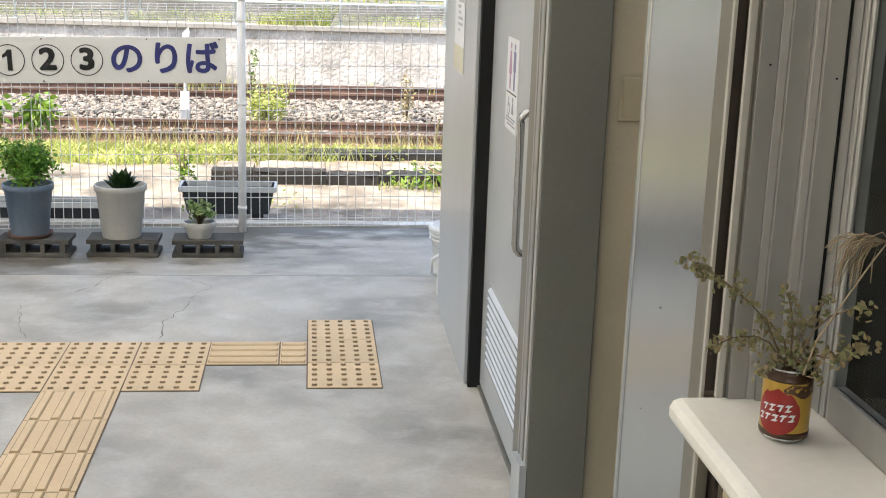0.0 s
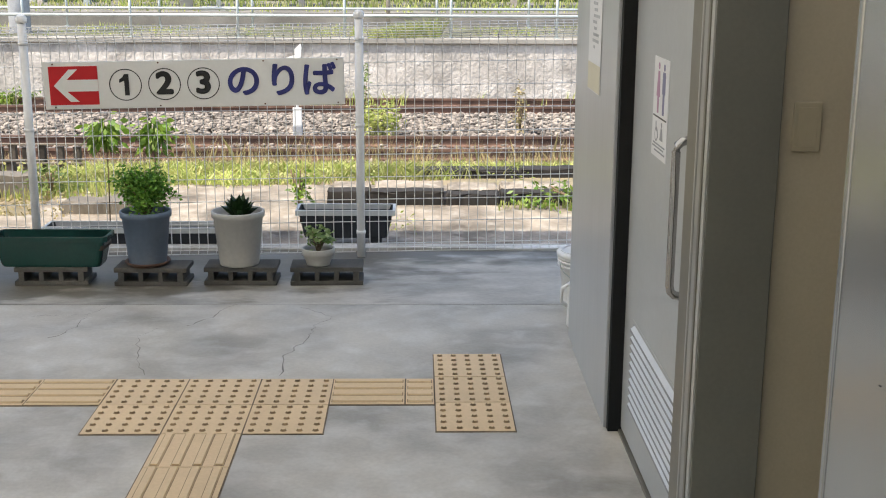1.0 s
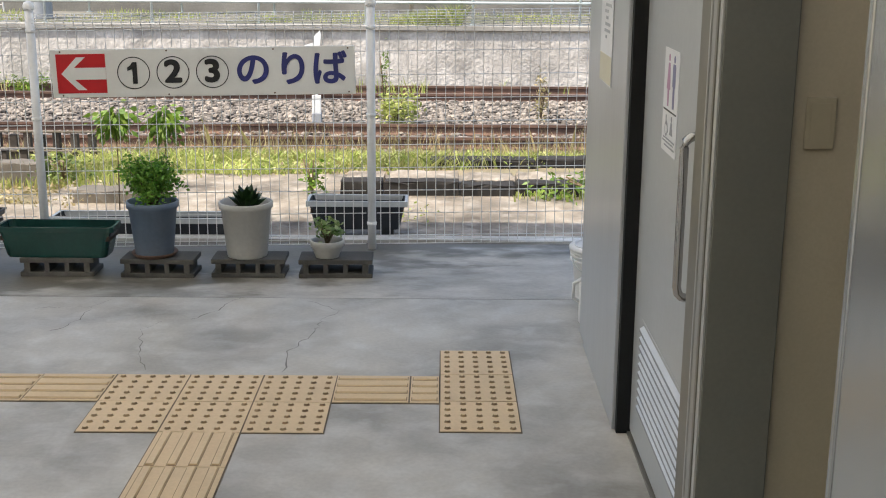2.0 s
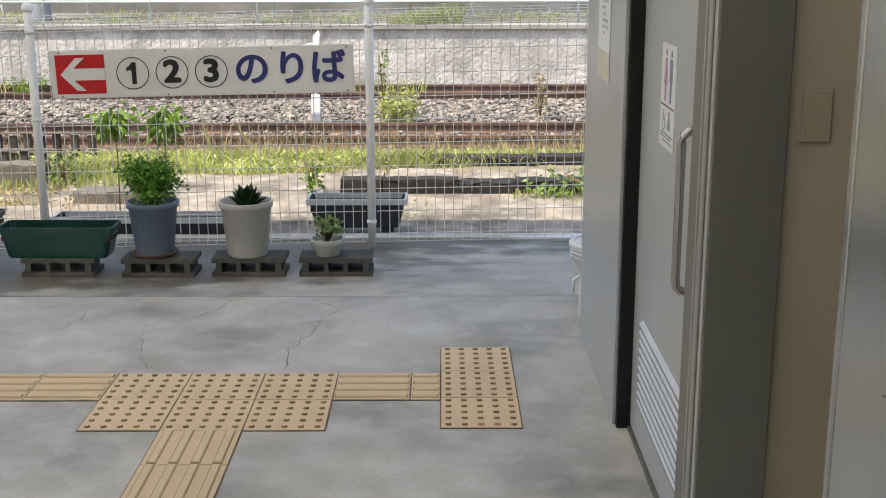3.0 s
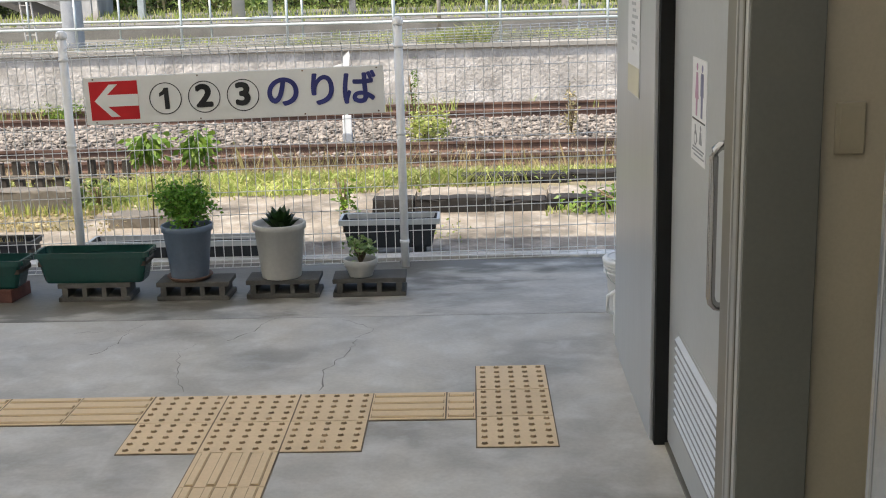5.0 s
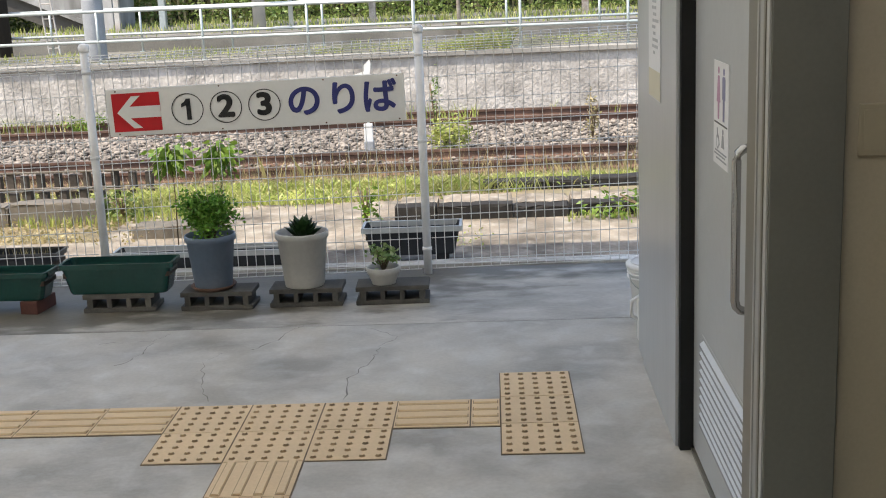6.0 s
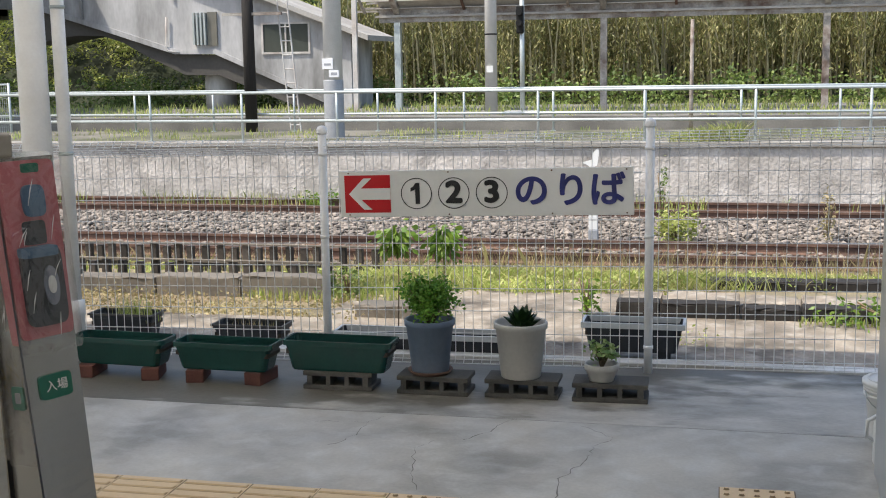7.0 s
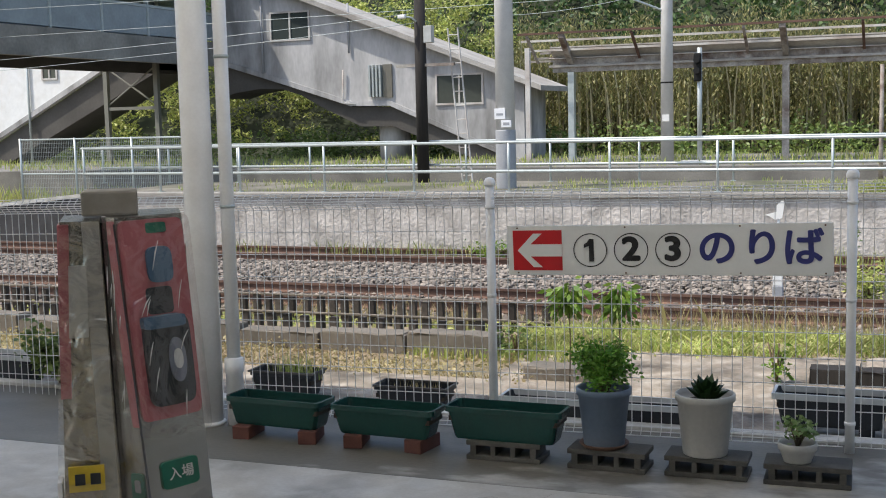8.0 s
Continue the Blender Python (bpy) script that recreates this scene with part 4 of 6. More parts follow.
def planter(name, x, y, z, length, depth, height, material, label, group, turn=0.0, rim=None, feet=0.0, soil=True):
    p = thing(name, (x, y, z), label, "planter", group, turn)
    bm = bmesh.new()
    rows = []
    prof = [(0.84, 0.76, 0.0), (0.86, 0.80, 0.012), (0.95, 0.93, height - 0.03), (1.0, 1.0, height - 0.028), (1.0, 1.0, height), (0.955, 0.93, height), (0.94, 0.91, height - 0.03), (0.92, 0.88, height - 0.05)]
    for fx, fy, h in prof:
        hx, hy, r = length / 2 * fx, depth / 2 * fy, 0.028
        ring = []
        for cx, cy, a0 in ((hx - r, hy - r, 0), (-hx + r, hy - r, 90), (-hx + r, -hy + r, 180), (hx - r, -hy + r, 270)):
            for k in range(4):
                a = radians(a0 + 30 * k)
                ring.append(bm.verts.new((cx + r * math.cos(a), cy + r * math.sin(a), h + feet)))
        rows.append(ring)
    for a, b in zip(rows, rows[1:]):
        for k in range(16):
            bm.faces.new((a[k], a[(k + 1) % 16], b[(k + 1) % 16], b[k]))
    bm.faces.new(rows[0][::-1])
    part("trough", bm, material, p)
    if rim:
        bm = bmesh.new()
        for x0, x1, y0, y1 in ((-length / 2 - 0.004, length / 2 + 0.004, -depth / 2 - 0.004, -depth / 2 + 0.012), (-length / 2 - 0.004, length / 2 + 0.004, depth / 2 - 0.012, depth / 2 + 0.004), (-length / 2 - 0.004, -length / 2 + 0.012, -depth / 2 + 0.012, depth / 2 - 0.012), (length / 2 - 0.012, length / 2 + 0.004, -depth / 2 + 0.012, depth / 2 - 0.012)):
            box(bm, x0, x1, y0, y1, height + feet - (0.030 if rim == M["planter_rim"] else 0.008), height + feet + 0.003)
        part("rim", bm, rim, p, "pale sun-bleached rim")
    part("soil", B(-length * 0.465, length * 0.465, -depth * 0.43, depth * 0.43, height + feet - 0.075, height + feet - 0.05), M["soil"], p)
    if feet:
        for sx in (-0.30, 0.30):
            part("foot", B(sx * length - 0.04, sx * length + 0.04, -depth * 0.33, depth * 0.33, 0, feet + 0.003), material, p)
    return p


G = "dark green planters along the fence"
planter("planter_box", -2.03, 6.16, 0.10, 0.62, 0.20, 0.168, M["planter_green"], "empty dark green plastic planter on a concrete block", G, -1)
planter("planter_box", -2.705, 6.18, 0.072, 0.60, 0.20, 0.156, M["planter_green"], "empty dark green plastic planter on two red bricks", G, -2)
planter("planter_box", -3.36, 6.20, 0.072, 0.60, 0.20, 0.156, M["planter_green"], "empty dark green plastic planter beside the downpipe", G, -3)
planter("planter_box", -5.95, 6.25, 0.072, 0.60, 0.20, 0.156, M["planter_green"], "dark green plastic planter past the ticket reader", G, 0)


def brick(x, y, turn, z=0.0):
    b = thing("red_brick", (x, y, z), "single red clay brick propping up a planter", "brick", "bricks under the planters", turn)
    bm = B(-0.05, 0.05, -0.105, 0.105, 0, 0.071, bev=0.004)
    part("brick_body", bm, M["brick"], b)


for x, turn in ((-2.89, 12), (-2.51, -8), (-3.555, 5), (-3.165, 14), (-6.15, 3), (-5.75, -4)):
    brick(x, 6.18, turn)

DG = "dark planters behind the fence"
planter("planter_trough", -0.51, 7.10, -0.012, 0.60, 0.21, 0.175, M["planter_dark"], "dark plastic trough with a bleached rim on feet", DG, 0, M["planter_rim"], 0.055)
planter("planter_trough", -2.03, 7.05, -0.012, 0.62, 0.20, 0.13, M["planter_dark"], "low dark plastic trough with a bleached rim", DG, 0, M["planter_rim"])
planter("planter_trough", -1.38, 7.05, -0.012, 0.62, 0.20, 0.13, M["planter_dark"], "low dark plastic trough with a bleached rim", DG, 1, M["planter_rim"])
planter("planter_trough", -2.93, 7.10, -0.012, 0.48, 0.20, 0.135, M["planter_dark"], "dark plastic trough with dry stubble", DG, 0, M["block"])
planter("planter_trough", -3.86, 7.20, -0.012, 0.46, 0.20, 0.155, M["planter_dark"], "dark plastic trough with a tuft of grass", DG, 0, M["block"])
planter("planter_trough", -5.95, 7.05, -0.012, 0.50, 0.20, 0.19, M["planter_dark"], "dark plastic trough near the bush", DG, 0, M["planter_rim"])
rng0 = np.random.default_rng(8)
for (x, y, z, n, h, m, lab) in ((-3.80, 7.2, 0.09, 90, 0.16, "grass", "tuft of green grass in a trough"), (-2.9, 7.1, 0.075, 60, 0.06, "grass_dry", "dry stubble in a trough")):
    at = np.stack([rng0.normal(x, 0.07, n), rng0.normal(y, 0.03, n), np.full(n, z)], 1)
    tagged(blades("grass_tuft", at, h, 0.003, M[m], seed=n), lab, "grass", kind="stuff")


def leafy_bush(name, at, radii, count, size, material, label, category, stems=6, seed=3, stem_from=0.0):
    """Stems from one foot, and leaves in clumps with gaps, broader in the middle."""
    rng = np.random.default_rng(seed)
    t = thing(name, at, label, category)
    tips = []
    for i in range(stems):
        a, r = rng.uniform(0, 6.28), rng.uniform(0.2, 0.95)
        tip = Vector((math.cos(a) * radii[0] * r, math.sin(a) * radii[1] * r, radii[2] * rng.uniform(0.6, 1.9)))
        mid = tip * 0.5 + Vector((rng.uniform(-0.02, 0.02), rng.uniform(-0.02, 0.02), 0.03))
        part("stem", pipe(bmesh.new(), [(tip.x * 0.1, tip.y * 0.1, stem_from), mid, tip], [0.005, 0.0035, 0.002], 5), M["stem"], t)
        tips += [tip, mid * 1.2]
    per = count // len(tips)
    at_all = np.concatenate([rng.normal(0, 1, (per, 3)) * np.array([radii[0], radii[1], radii[2]]) * 0.24 + np.array(p[:]) for p in tips])
    at_all = at_all[at_all[:, 2] > -0.01]
    leaves("foliage", at_all, size, material, t, droop=0.1, slim=0.6, seed=seed)
    return t


def round_pot(name, x, y, z, r_top, r_base, h, material, label, saucer=None, ribs=False):
    p = thing(name, (x, y, z), label, "flower pot", "flower pots on blocks")
    prof = [(r_base, 0.0), (r_base * 1.02, 0.006), (r_top * 0.93, h - 0.036), (r_top, h - 0.032), (r_top * 1.01, h - 0.004), (r_top * 0.99, h), (r_top * 0.92, h), (r_top * 0.90, h - 0.02), (r_top * 0.87, h - 0.045)]
    body = lathe(bmesh.new(), prof, 48)
    if ribs:
        # shallow flutes that fade out below the rim
        for v in body.verts:
            out = math.hypot(v.co.x, v.co.y)
            if v.co.z < h - 0.034 and out > r_base * 0.9:
                k = 1 - 0.022 * (math.cos(24 * math.atan2(v.co.y, v.co.x)) > 0)
                v.co.x, v.co.y = v.co.x * k, v.co.y * k
    part("pot_body", body, material, p)
    part("soil", lathe(bmesh.new(), [(r_top * 0.86, h - 0.05), (r_top * 0.6, h - 0.036), (0.01, h - 0.03)], 24), M["soil"], p)
    if saucer:
        part("saucer", lathe(bmesh.new(), [(r_base * 1.05, -0.012), (r_base * 1.25, 0.008), (r_base * 1.22, 0.012), (r_base * 1.02, 0.003)], 28), saucer, p)
    return p


round_pot("flower_pot", -1.527, 6.155, 0.112, 0.136, 0.098, 0.285, M["pot_blue"], "tall blue-grey plastic pot on a dark block", M["rust"])
round_pot("flower_pot", -1.035, 6.165, 0.100, 0.142, 0.104, 0.295, M["pot_white"], "tall off-white ribbed plastic pot on a block", ribs=True)
round_pot("flower_pot", -0.607, 6.15, 0.100, 0.089, 0.062, 0.092, M["pot_white"], "small round white plastic pot on a block")
leafy_bush("leafy_plant", (-1.527, 6.155, 0.36), (0.135, 0.115, 0.13), 3400, 0.024, M["leaf"], "bushy fresh green plant in the blue pot", "plant", 17, 3)
stalks = thing("flower_stalks", (-1.522, 6.16, 0.36), "thin dry flower stalks above the green plant", "plant")
for i in range(9):
    a = i * 0.7
    part("stalk", pipe(bmesh.new(), [(0.03 * math.cos(a), 0.03 * math.sin(a), 0.05), (0.06 * math.cos(a), 0.05 * math.sin(a), 0.22), (0.13 * math.cos(a), 0.10 * math.sin(a), 0.33 + 0.02 * (i % 4))], [0.0018, 0.0015, 0.001], 4), M["straw"], stalks)
fl = leaves("floret", np.array([[0.13 * math.cos(i // 6 * 0.7) + random.uniform(-0.02, 0.02), 0.10 * math.sin(i // 6 * 0.7) + random.uniform(-0.02, 0.02), 0.31 + random.uniform(-0.05, 0.05)] for i in range(54)]), 0.014, M["straw"], stalks)
tagged(fl, kind="stuff")


def agave():
    a = thing("succulent", (-1.03, 6.165, 0.345), "dark green spiky succulent in the white pot", "plant")
    a.scale = (1.0, 1.0, 1.25)
    for i in range(26):
        ang, tier = i * 2.4, i / 26
        out, up = 0.10 * (1 - 0.6 * tier), 0.05 + 0.055 * tier
        d = Vector((math.cos(ang), math.sin(ang), 0))
        s = Vector((-math.sin(ang), math.cos(ang), 0))
        bm = bmesh.new()
        rows = []
        for f, w in ((0, 0.016), (0.35, 0.027), (0.72, 0.024), (0.93, 0.010)):
            c = d * out * f + Vector((0, 0, up * f + 0.012 * math.sin(f * 3)))
            rows.append([bm.verts.new(c - s * w), bm.verts.new(c + Vector((0, 0, -w * 0.7))), bm.verts.new(c + s * w), bm.verts.new(c + Vector((0, 0, w * 0.15)))])
        for p, q in zip(rows, rows[1:]):
            for k in range(4):
                bm.faces.new((p[k], p[(k + 1) % 4], q[(k + 1) % 4], q[k]))
        tip = bm.verts.new(d * out * 1.08 + Vector((0, 0, up * 1.1)))
        for k in range(4):
            bm.faces.new((rows[-1][k], rows[-1][(k + 1) % 4], tip))
        part("leaf", bm, M["aloe"], a)


agave()
leafy_bush("small_plant", (-0.607, 6.15, 0.170), (0.10, 0.08, 0.07), 190, 0.034, M["leaf_pale"], "small sprawling green plant in the white pot", "plant", 8, 11)
for x, sd in ((-2.03, 21), (-1.73, 22)):
    rng1 = np.random.default_rng(sd)
    t = thing("young_shrub", (x, 7.35, -0.01), "young shrub with drooping sunlit leaves behind the fence", "plant", "young shrubs")
    part("stem", pipe(bmesh.new(), [(0, 0, 0), (0.01, 0, 0.4), (0, 0.01, 0.66)], [0.004, 0.004, 0.002], 6), M["stem"], t)
    n = 230
    pts = rng1.normal(0, 1, (n, 3)) * np.array([0.055, 0.05, 0.05]) + np.array([0, 0, 0.63])
    leaves("foliage", pts, 0.060, M["leaf_yellow"], t, droop=1.5, slim=0.55, seed=sd)
leafy_bush("round_bush", (-5.42, 6.95, 0.0), (0.22, 0.2, 0.2), 1400, 0.05, M["shrub"], "dark green bush at the fence", "bush", 14, 31)


# sunlight along the gutter is put into its pale concrete
tagged(part("gutter_edge", B(-12, 3.5, 6.87, 6.98, -0.05, 0.018, bev=0.004), M["gutter"]), "concrete gutter edge behind the fence, paled for its sunlit look", "kerb", kind="structure")


# ---- roof posts, bucket ----
def roof_posts():
    p = thing("roof_post", (-3.912, 6.34, 0), "thick white round steel roof post", "post")
    part("shaft", tube(bmesh.new(), (0, 0, 0), (0, 0, 2.86), 0.085, seg=24), M["post_white"], p)
    part("base_flange", lathe(bmesh.new(), [(0.10, 0), (0.10, 0.012), (0.088, 0.02)], 20), M["post_white"], p)
    d = thing("downpipe", (-3.75, 6.375, 0), "white rain downpipe strapped beside the roof post", "pipe")
    part("shaft", tube(bmesh.new(), (0, 0, 0.36), (0, 0, 2.86), 0.039, seg=20), M["post_white"], d)
    for z in (1.26, 2.1):
        part("strap", lathe(bmesh.new(), [(0.042, z - 0.010), (0.044, z), (0.042, z + 0.010)], 16), M["galv"], d)
    part("drain_socket", lathe(bmesh.new(), [(0.050, 0.0), (0.050, 0.30), (0.055, 0.305), (0.055, 0.385), (0.040, 0.392)], 20), M["post_white"], d)


roof_posts()

bk = thing("plastic_bucket", (0.785, 5.72, 0), "white plastic bucket with a lid beside the wall", "bucket")
bk.scale = (0.95, 0.95, 0.80)
part("bucket_body", lathe(bmesh.new(), [(0.115, 0), (0.118, 0.01), (0.143, 0.30), (0.152, 0.302), (0.152, 0.318), (0.145, 0.325)], 28), M["white_paint"], bk)
part("lid", lathe(bmesh.new(), [(0.156, 0.318), (0.158, 0.342), (0.148, 0.350), (0.02, 0.352)], 28), M["white_paint"], bk)
for z in (0.262, 0.290):
    part("rib", lathe(bmesh.new(), [(0.139, z - 0.006), (0.152, z - 0.004), (0.152, z + 0.004), (0.140, z + 0.006)], 28), M["white_paint"], bk)
part("lid_ring", lathe(bmesh.new(), [(0.135, 0.350), (0.135, 0.357), (0.125, 0.357), (0.122, 0.350)], 28), M["white_paint"], bk)
part("bail", pipe(bmesh.new(), [(0.15 * math.cos(a), -0.155 * math.sin(a) * 0.3 - 0.09, 0.30 - 0.12 * math.sin(a)) for a in [k * math.pi / 10 for k in range(11)]], 0.003, 5), M["galv"], bk)
jug = thing("plastic_jug", (0.735, 5.33, 0), "white plastic jug standing by the wall end", "jug")
part("jug_body", lathe(bmesh.new(), [(0.085, 0), (0.09, 0.01), (0.09, 0.19), (0.06, 0.235), (0.03, 0.25), (0.03, 0.28)], 22), M["white_paint"], jug)
part("jug_handle", pipe(bmesh.new(), [(-0.08, 0, 0.10), (-0.115, 0, 0.12), (-0.115, 0, 0.19), (-0.075, 0, 0.215)], 0.009, 8), M["white_paint"], jug)


# ---- the ticket reader ----
def film():
    """Clear vinyl cover: see-through, with wrinkled highlights."""
    m = bpy.data.materials.new("clear_vinyl")
    m.use_nodes = True
    n, l = m.node_tree.nodes, m.node_tree.links
    tr, gl, mx, no, bp = n.new("ShaderNodeBsdfTransparent"), n.new("ShaderNodeBsdfGlossy"), n.new("ShaderNodeMixShader"), n.new("ShaderNodeTexNoise"), n.new("ShaderNodeBump")
    gl.inputs["Roughness"].default_value = 0.1
    mx.inputs[0].default_value = 0.15
    no.inputs["Scale"].default_value, no.inputs["Distortion"].default_value = 13.0, 1.2
    bp.inputs["Strength"].default_value, bp.inputs["Distance"].default_value = 0.7, 0.02
    at = n.new("ShaderNodeTexCoord")
    l.new(at.outputs["Object"], no.inputs["Vector"]), l.new(no.outputs["Fac"], bp.inputs["Height"]), l.new(bp.outputs[0], gl.inputs["Normal"])
    l.new(tr.outputs[0], mx.inputs[1]), l.new(gl.outputs[0], mx.inputs[2]), l.new(mx.outputs[0], n["Material Output"].inputs["Surface"])
    return m


def loft(bm, low, z0, high, z1, steps=1):
    """A body between two outlines at two heights, in level steps."""
    rings = []
    for k in range(steps + 1):
        f = k / steps
        rings.append([bm.verts.new((p[0] + (q[0] - p[0]) * f, p[1] + (q[1] - p[1]) * f, z0 + (z1 - z0) * f)) for p, q in zip(low, high)])
    for a, b in zip(rings, rings[1:]):
        for i in range(len(a)):
            j = (i + 1) % len(a)
            bm.faces.new((a[i], a[j], b[j], b[i]))
    bm.faces.new(rings[0][::-1]), bm.faces.new(rings[-1])
    bmesh.ops.recalc_face_normals(bm, faces=bm.faces)
    return bm


def ticket_reader():
    g = thing("ticket_reader", (-1.765, 2.72, 0), "stainless ticket card reader post with pink panels under clear vinyl", "ticket gate", turn=35.4)
    g.scale = (1.13, 1.10, 1.036)
    # slim stainless half
    part("slim_body", loft(bmesh.new(), [(-0.185, 0.0), (-0.036, 0.0), (-0.036, 0.26), (-0.185, 0.26)], 0.0, [(-0.142, 0.03), (-0.064, 0.03), (-0.064, 0.22), (-0.142, 0.22)], 1.468), M["steel"], g)
    part("slim_edge", loft(bmesh.new(), [(-0.157, 0.018), (-0.136, 0.018), (-0.136, 0.245), (-0.157, 0.245)], 1.08, [(-0.146, 0.026), (-0.124, 0.026), (-0.124, 0.224), (-0.146, 0.224)], 1.462), M["pink"], g, "faded pink edge panel")
    part("slim_hatch", loft(bmesh.new(), [(-0.134, 0.012), (-0.096, 0.012), (-0.096, 0.04), (-0.134, 0.04)], 1.215, [(-0.128, 0.016), (-0.094, 0.016), (-0.094, 0.04), (-0.128, 0.04)], 1.372), M["grey_box"], g)
    part("gap_strip", loft(bmesh.new(), [(-0.036, 0.012), (-0.026, 0.012), (-0.026, 0.24), (-0.036, 0.24)], 0.0, [(-0.064, 0.04), (-0.052, 0.04), (-0.052, 0.2), (-0.064, 0.2)], 1.462), M["rubber"], g)
    # broad reader half, its corner towards the hall
    low = [(-0.026, 0.01), (0.070, -0.075), (0.180, 0.03), (0.180, 0.27), (-0.026, 0.27)]
    top = [(-0.052, 0.03), (-0.036, 0.012), (0.098, 0.08), (0.098, 0.24), (-0.052, 0.24)]
    part("reader_body", loft(bmesh.new(), low, 0.0, top, 1.474, 40), M["steel"], g)

    def on_face(u, z, lift, k=1):
        """A place on a slanting face: u runs along it from corner k to corner k + 1."""
        f = z / 1.474
        a = Vector((low[k][0] + (top[k][0] - low[k][0]) * f, low[k][1] + (top[k][1] - low[k][1]) * f))
        b = Vector((low[k + 1][0] + (top[k + 1][0] - low[k + 1][0]) * f, low[k + 1][1] + (top[k + 1][1] - low[k + 1][1]) * f))
        n = Vector(((b - a).y, -(b - a).x)).normalized()
        p = a + (b - a) * u + n * lift
        return (p.x, p.y, z)

    def patch(name, u0, u1, z0, z1, lift, material, label="", round_to=0.0, parent=g, k=1, slope=0.0):
        bm = bmesh.new()
        pts = []
        for s in range(28):
            t = 2 * math.pi * s / 28
            e = 0.28 if not round_to else round_to
            cu = math.copysign(abs(math.cos(t)) ** e, math.cos(t))
            cz = math.copysign(abs(math.sin(t)) ** e, math.sin(t))
            z = (z0 + z1) / 2 + (z1 - z0) / 2 * cz
            left = u0 - slope * (z - z0) / (z1 - z0)
            pts.append(((left + u1) / 2 + (u1 - left) / 2 * cu, z))
        front, back = [bm.verts.new(on_face(u, z, lift, k)) for u, z in pts], [bm.verts.new(on_face(u, z, -0.002, k)) for u, z in pts]
        bm.faces.new(front)
        for s in range(28):
            bm.faces.new((front[s], back[s], back[(s + 1) % 28], front[(s + 1) % 28]))
        bmesh.ops.recalc_face_normals(bm, faces=bm.faces)
        return part(name, bm, material, parent, label)

    patch("pink_panel", 0.02, 0.985, 1.02, 1.466, 0.004, M["pink"], "faded pink reader panel", 0.12)
    patch("top_tag", 0.42, 0.72, 1.435, 1.458, 0.006, M["tag_green"])
    patch("upper_reader", 0.36, 0.74, 1.325, 1.405, 0.012, M["gate_blue"], "blue card touch pad", 0.5)
    patch("slot", 0.30, 0.70, 1.255, 1.315, 0.007, M["gate_dark"])
    patch("screen_housing", 0.16, 0.88, 1.05, 1.25, 0.014, M["gate_dark"], "dark reader housing", 0.3)
    patch("screen_hood", 0.16, 0.80, 1.225, 1.252, 0.022, M["gate_blue"])
    patch("touch_pad", 0.50, 0.76, 1.100, 1.200, 0.018, M["pad_grey"], "oval pale touch pad", 0.9)
    patch("pad_middle", 0.56, 0.70, 1.130, 1.175, 0.020, M["paper"], "", 0.9)
    patch("entry_tag", 0.20, 0.80, 0.862, 0.925, 0.005, M["tag_green"], "green entry label")
    a, b = Vector(on_face(0, 0.894, 0)), Vector(on_face(1, 0.894, 0))
    sign = words("入場", 0.031, M["paper"], g, (0, 0, 0), "entry_word")
    sign.matrix_basis = pose(*on_face(0.5, 0.894, 0.0075), 86, 0, math.degrees(math.atan2(b.y - a.y, b.x - a.x)))
    patch("vinyl_cover", 0.0, 1.0, 0.985, 1.474, 0.030, film(), "clear wrinkled vinyl cover", 0.1)
    # pink strip and tag on the other face of the corner
    patch("pink_strip", 0.62, 0.99, 1.01, 1.466, 0.003, M["pink"], "faded pink side strip", 0.14, k=0, slope=0.5)
    patch("small_tag", 0.30, 0.82, 0.845, 0.905, 0.003, M["tag_green"], k=0)
    patch("small_tag_bar", 0.46, 0.68, 0.862, 0.890, 0.005, M["bars_grey"], k=0)
    patch("corner_trim", 0.965, 0.998, 0.02, 1.46, 0.004, M["gate_dark"], k=0, round_to=0.05)
    patch("corner_cover", 0.04, 1.0, 0.70, 1.474, 0.012, film(), "clear wrinkled vinyl cover", 0.1, k=0)
    glint_rng = random.Random(6)
    for i in range(16):
        # white slivers painted in as the glints on the vinyl's folds
        k = i % 2
        u, z, rise = glint_rng.uniform(0.1, 0.8), glint_rng.uniform(1.02, 1.38), glint_rng.uniform(0.02, 0.07)
        lift = 0.0325 if k else 0.014
        a, b = on_face(u, z, lift, k), on_face(u + glint_rng.uniform(0.05, 0.22), z + rise, lift, k)
        part("vinyl_crease", pipe(bmesh.new(), [a, (Vector(a) + Vector(b)) / 2 + Vector((0, 0, 0.006)), b], [0.0004, 0.0014, 0.0004], 5), M["paper"], g)
    part("slim_cover", loft(bmesh.new(), [(-0.180, -0.008), (-0.044, -0.008), (-0.044, 0.0), (-0.180, 0.0)], 0.72, [(-0.142, 0.018), (-0.066, 0.018), (-0.066, 0.026), (-0.142, 0.026)], 1.468), film(), g, "clear wrinkled vinyl cover")
    part("slim_trim", loft(bmesh.new(), [(-0.066, -0.004), (-0.040, -0.004), (-0.040, 0.01), (-0.066, 0.01)], 0.0, [(-0.100, 0.026), (-0.066, 0.026), (-0.066, 0.04), (-0.100, 0.04)], 1.466), M["grey_box"], g)
    part("warning_tag", B(-0.150, -0.080, -0.002, 0.004, 0.875, 0.932), M["tag_yellow"], g, "yellow warning label")
    for x in (-0.138, -0.108):
        part("warning_bar", B(x, x + 0.02, -0.0035, -0.002, 0.89, 0.915), M["gate_dark"], g)
    part("paper_slip", B(-0.172, -0.163, -0.004, 0.05, 0.72, 0.90), M["paper"], g)
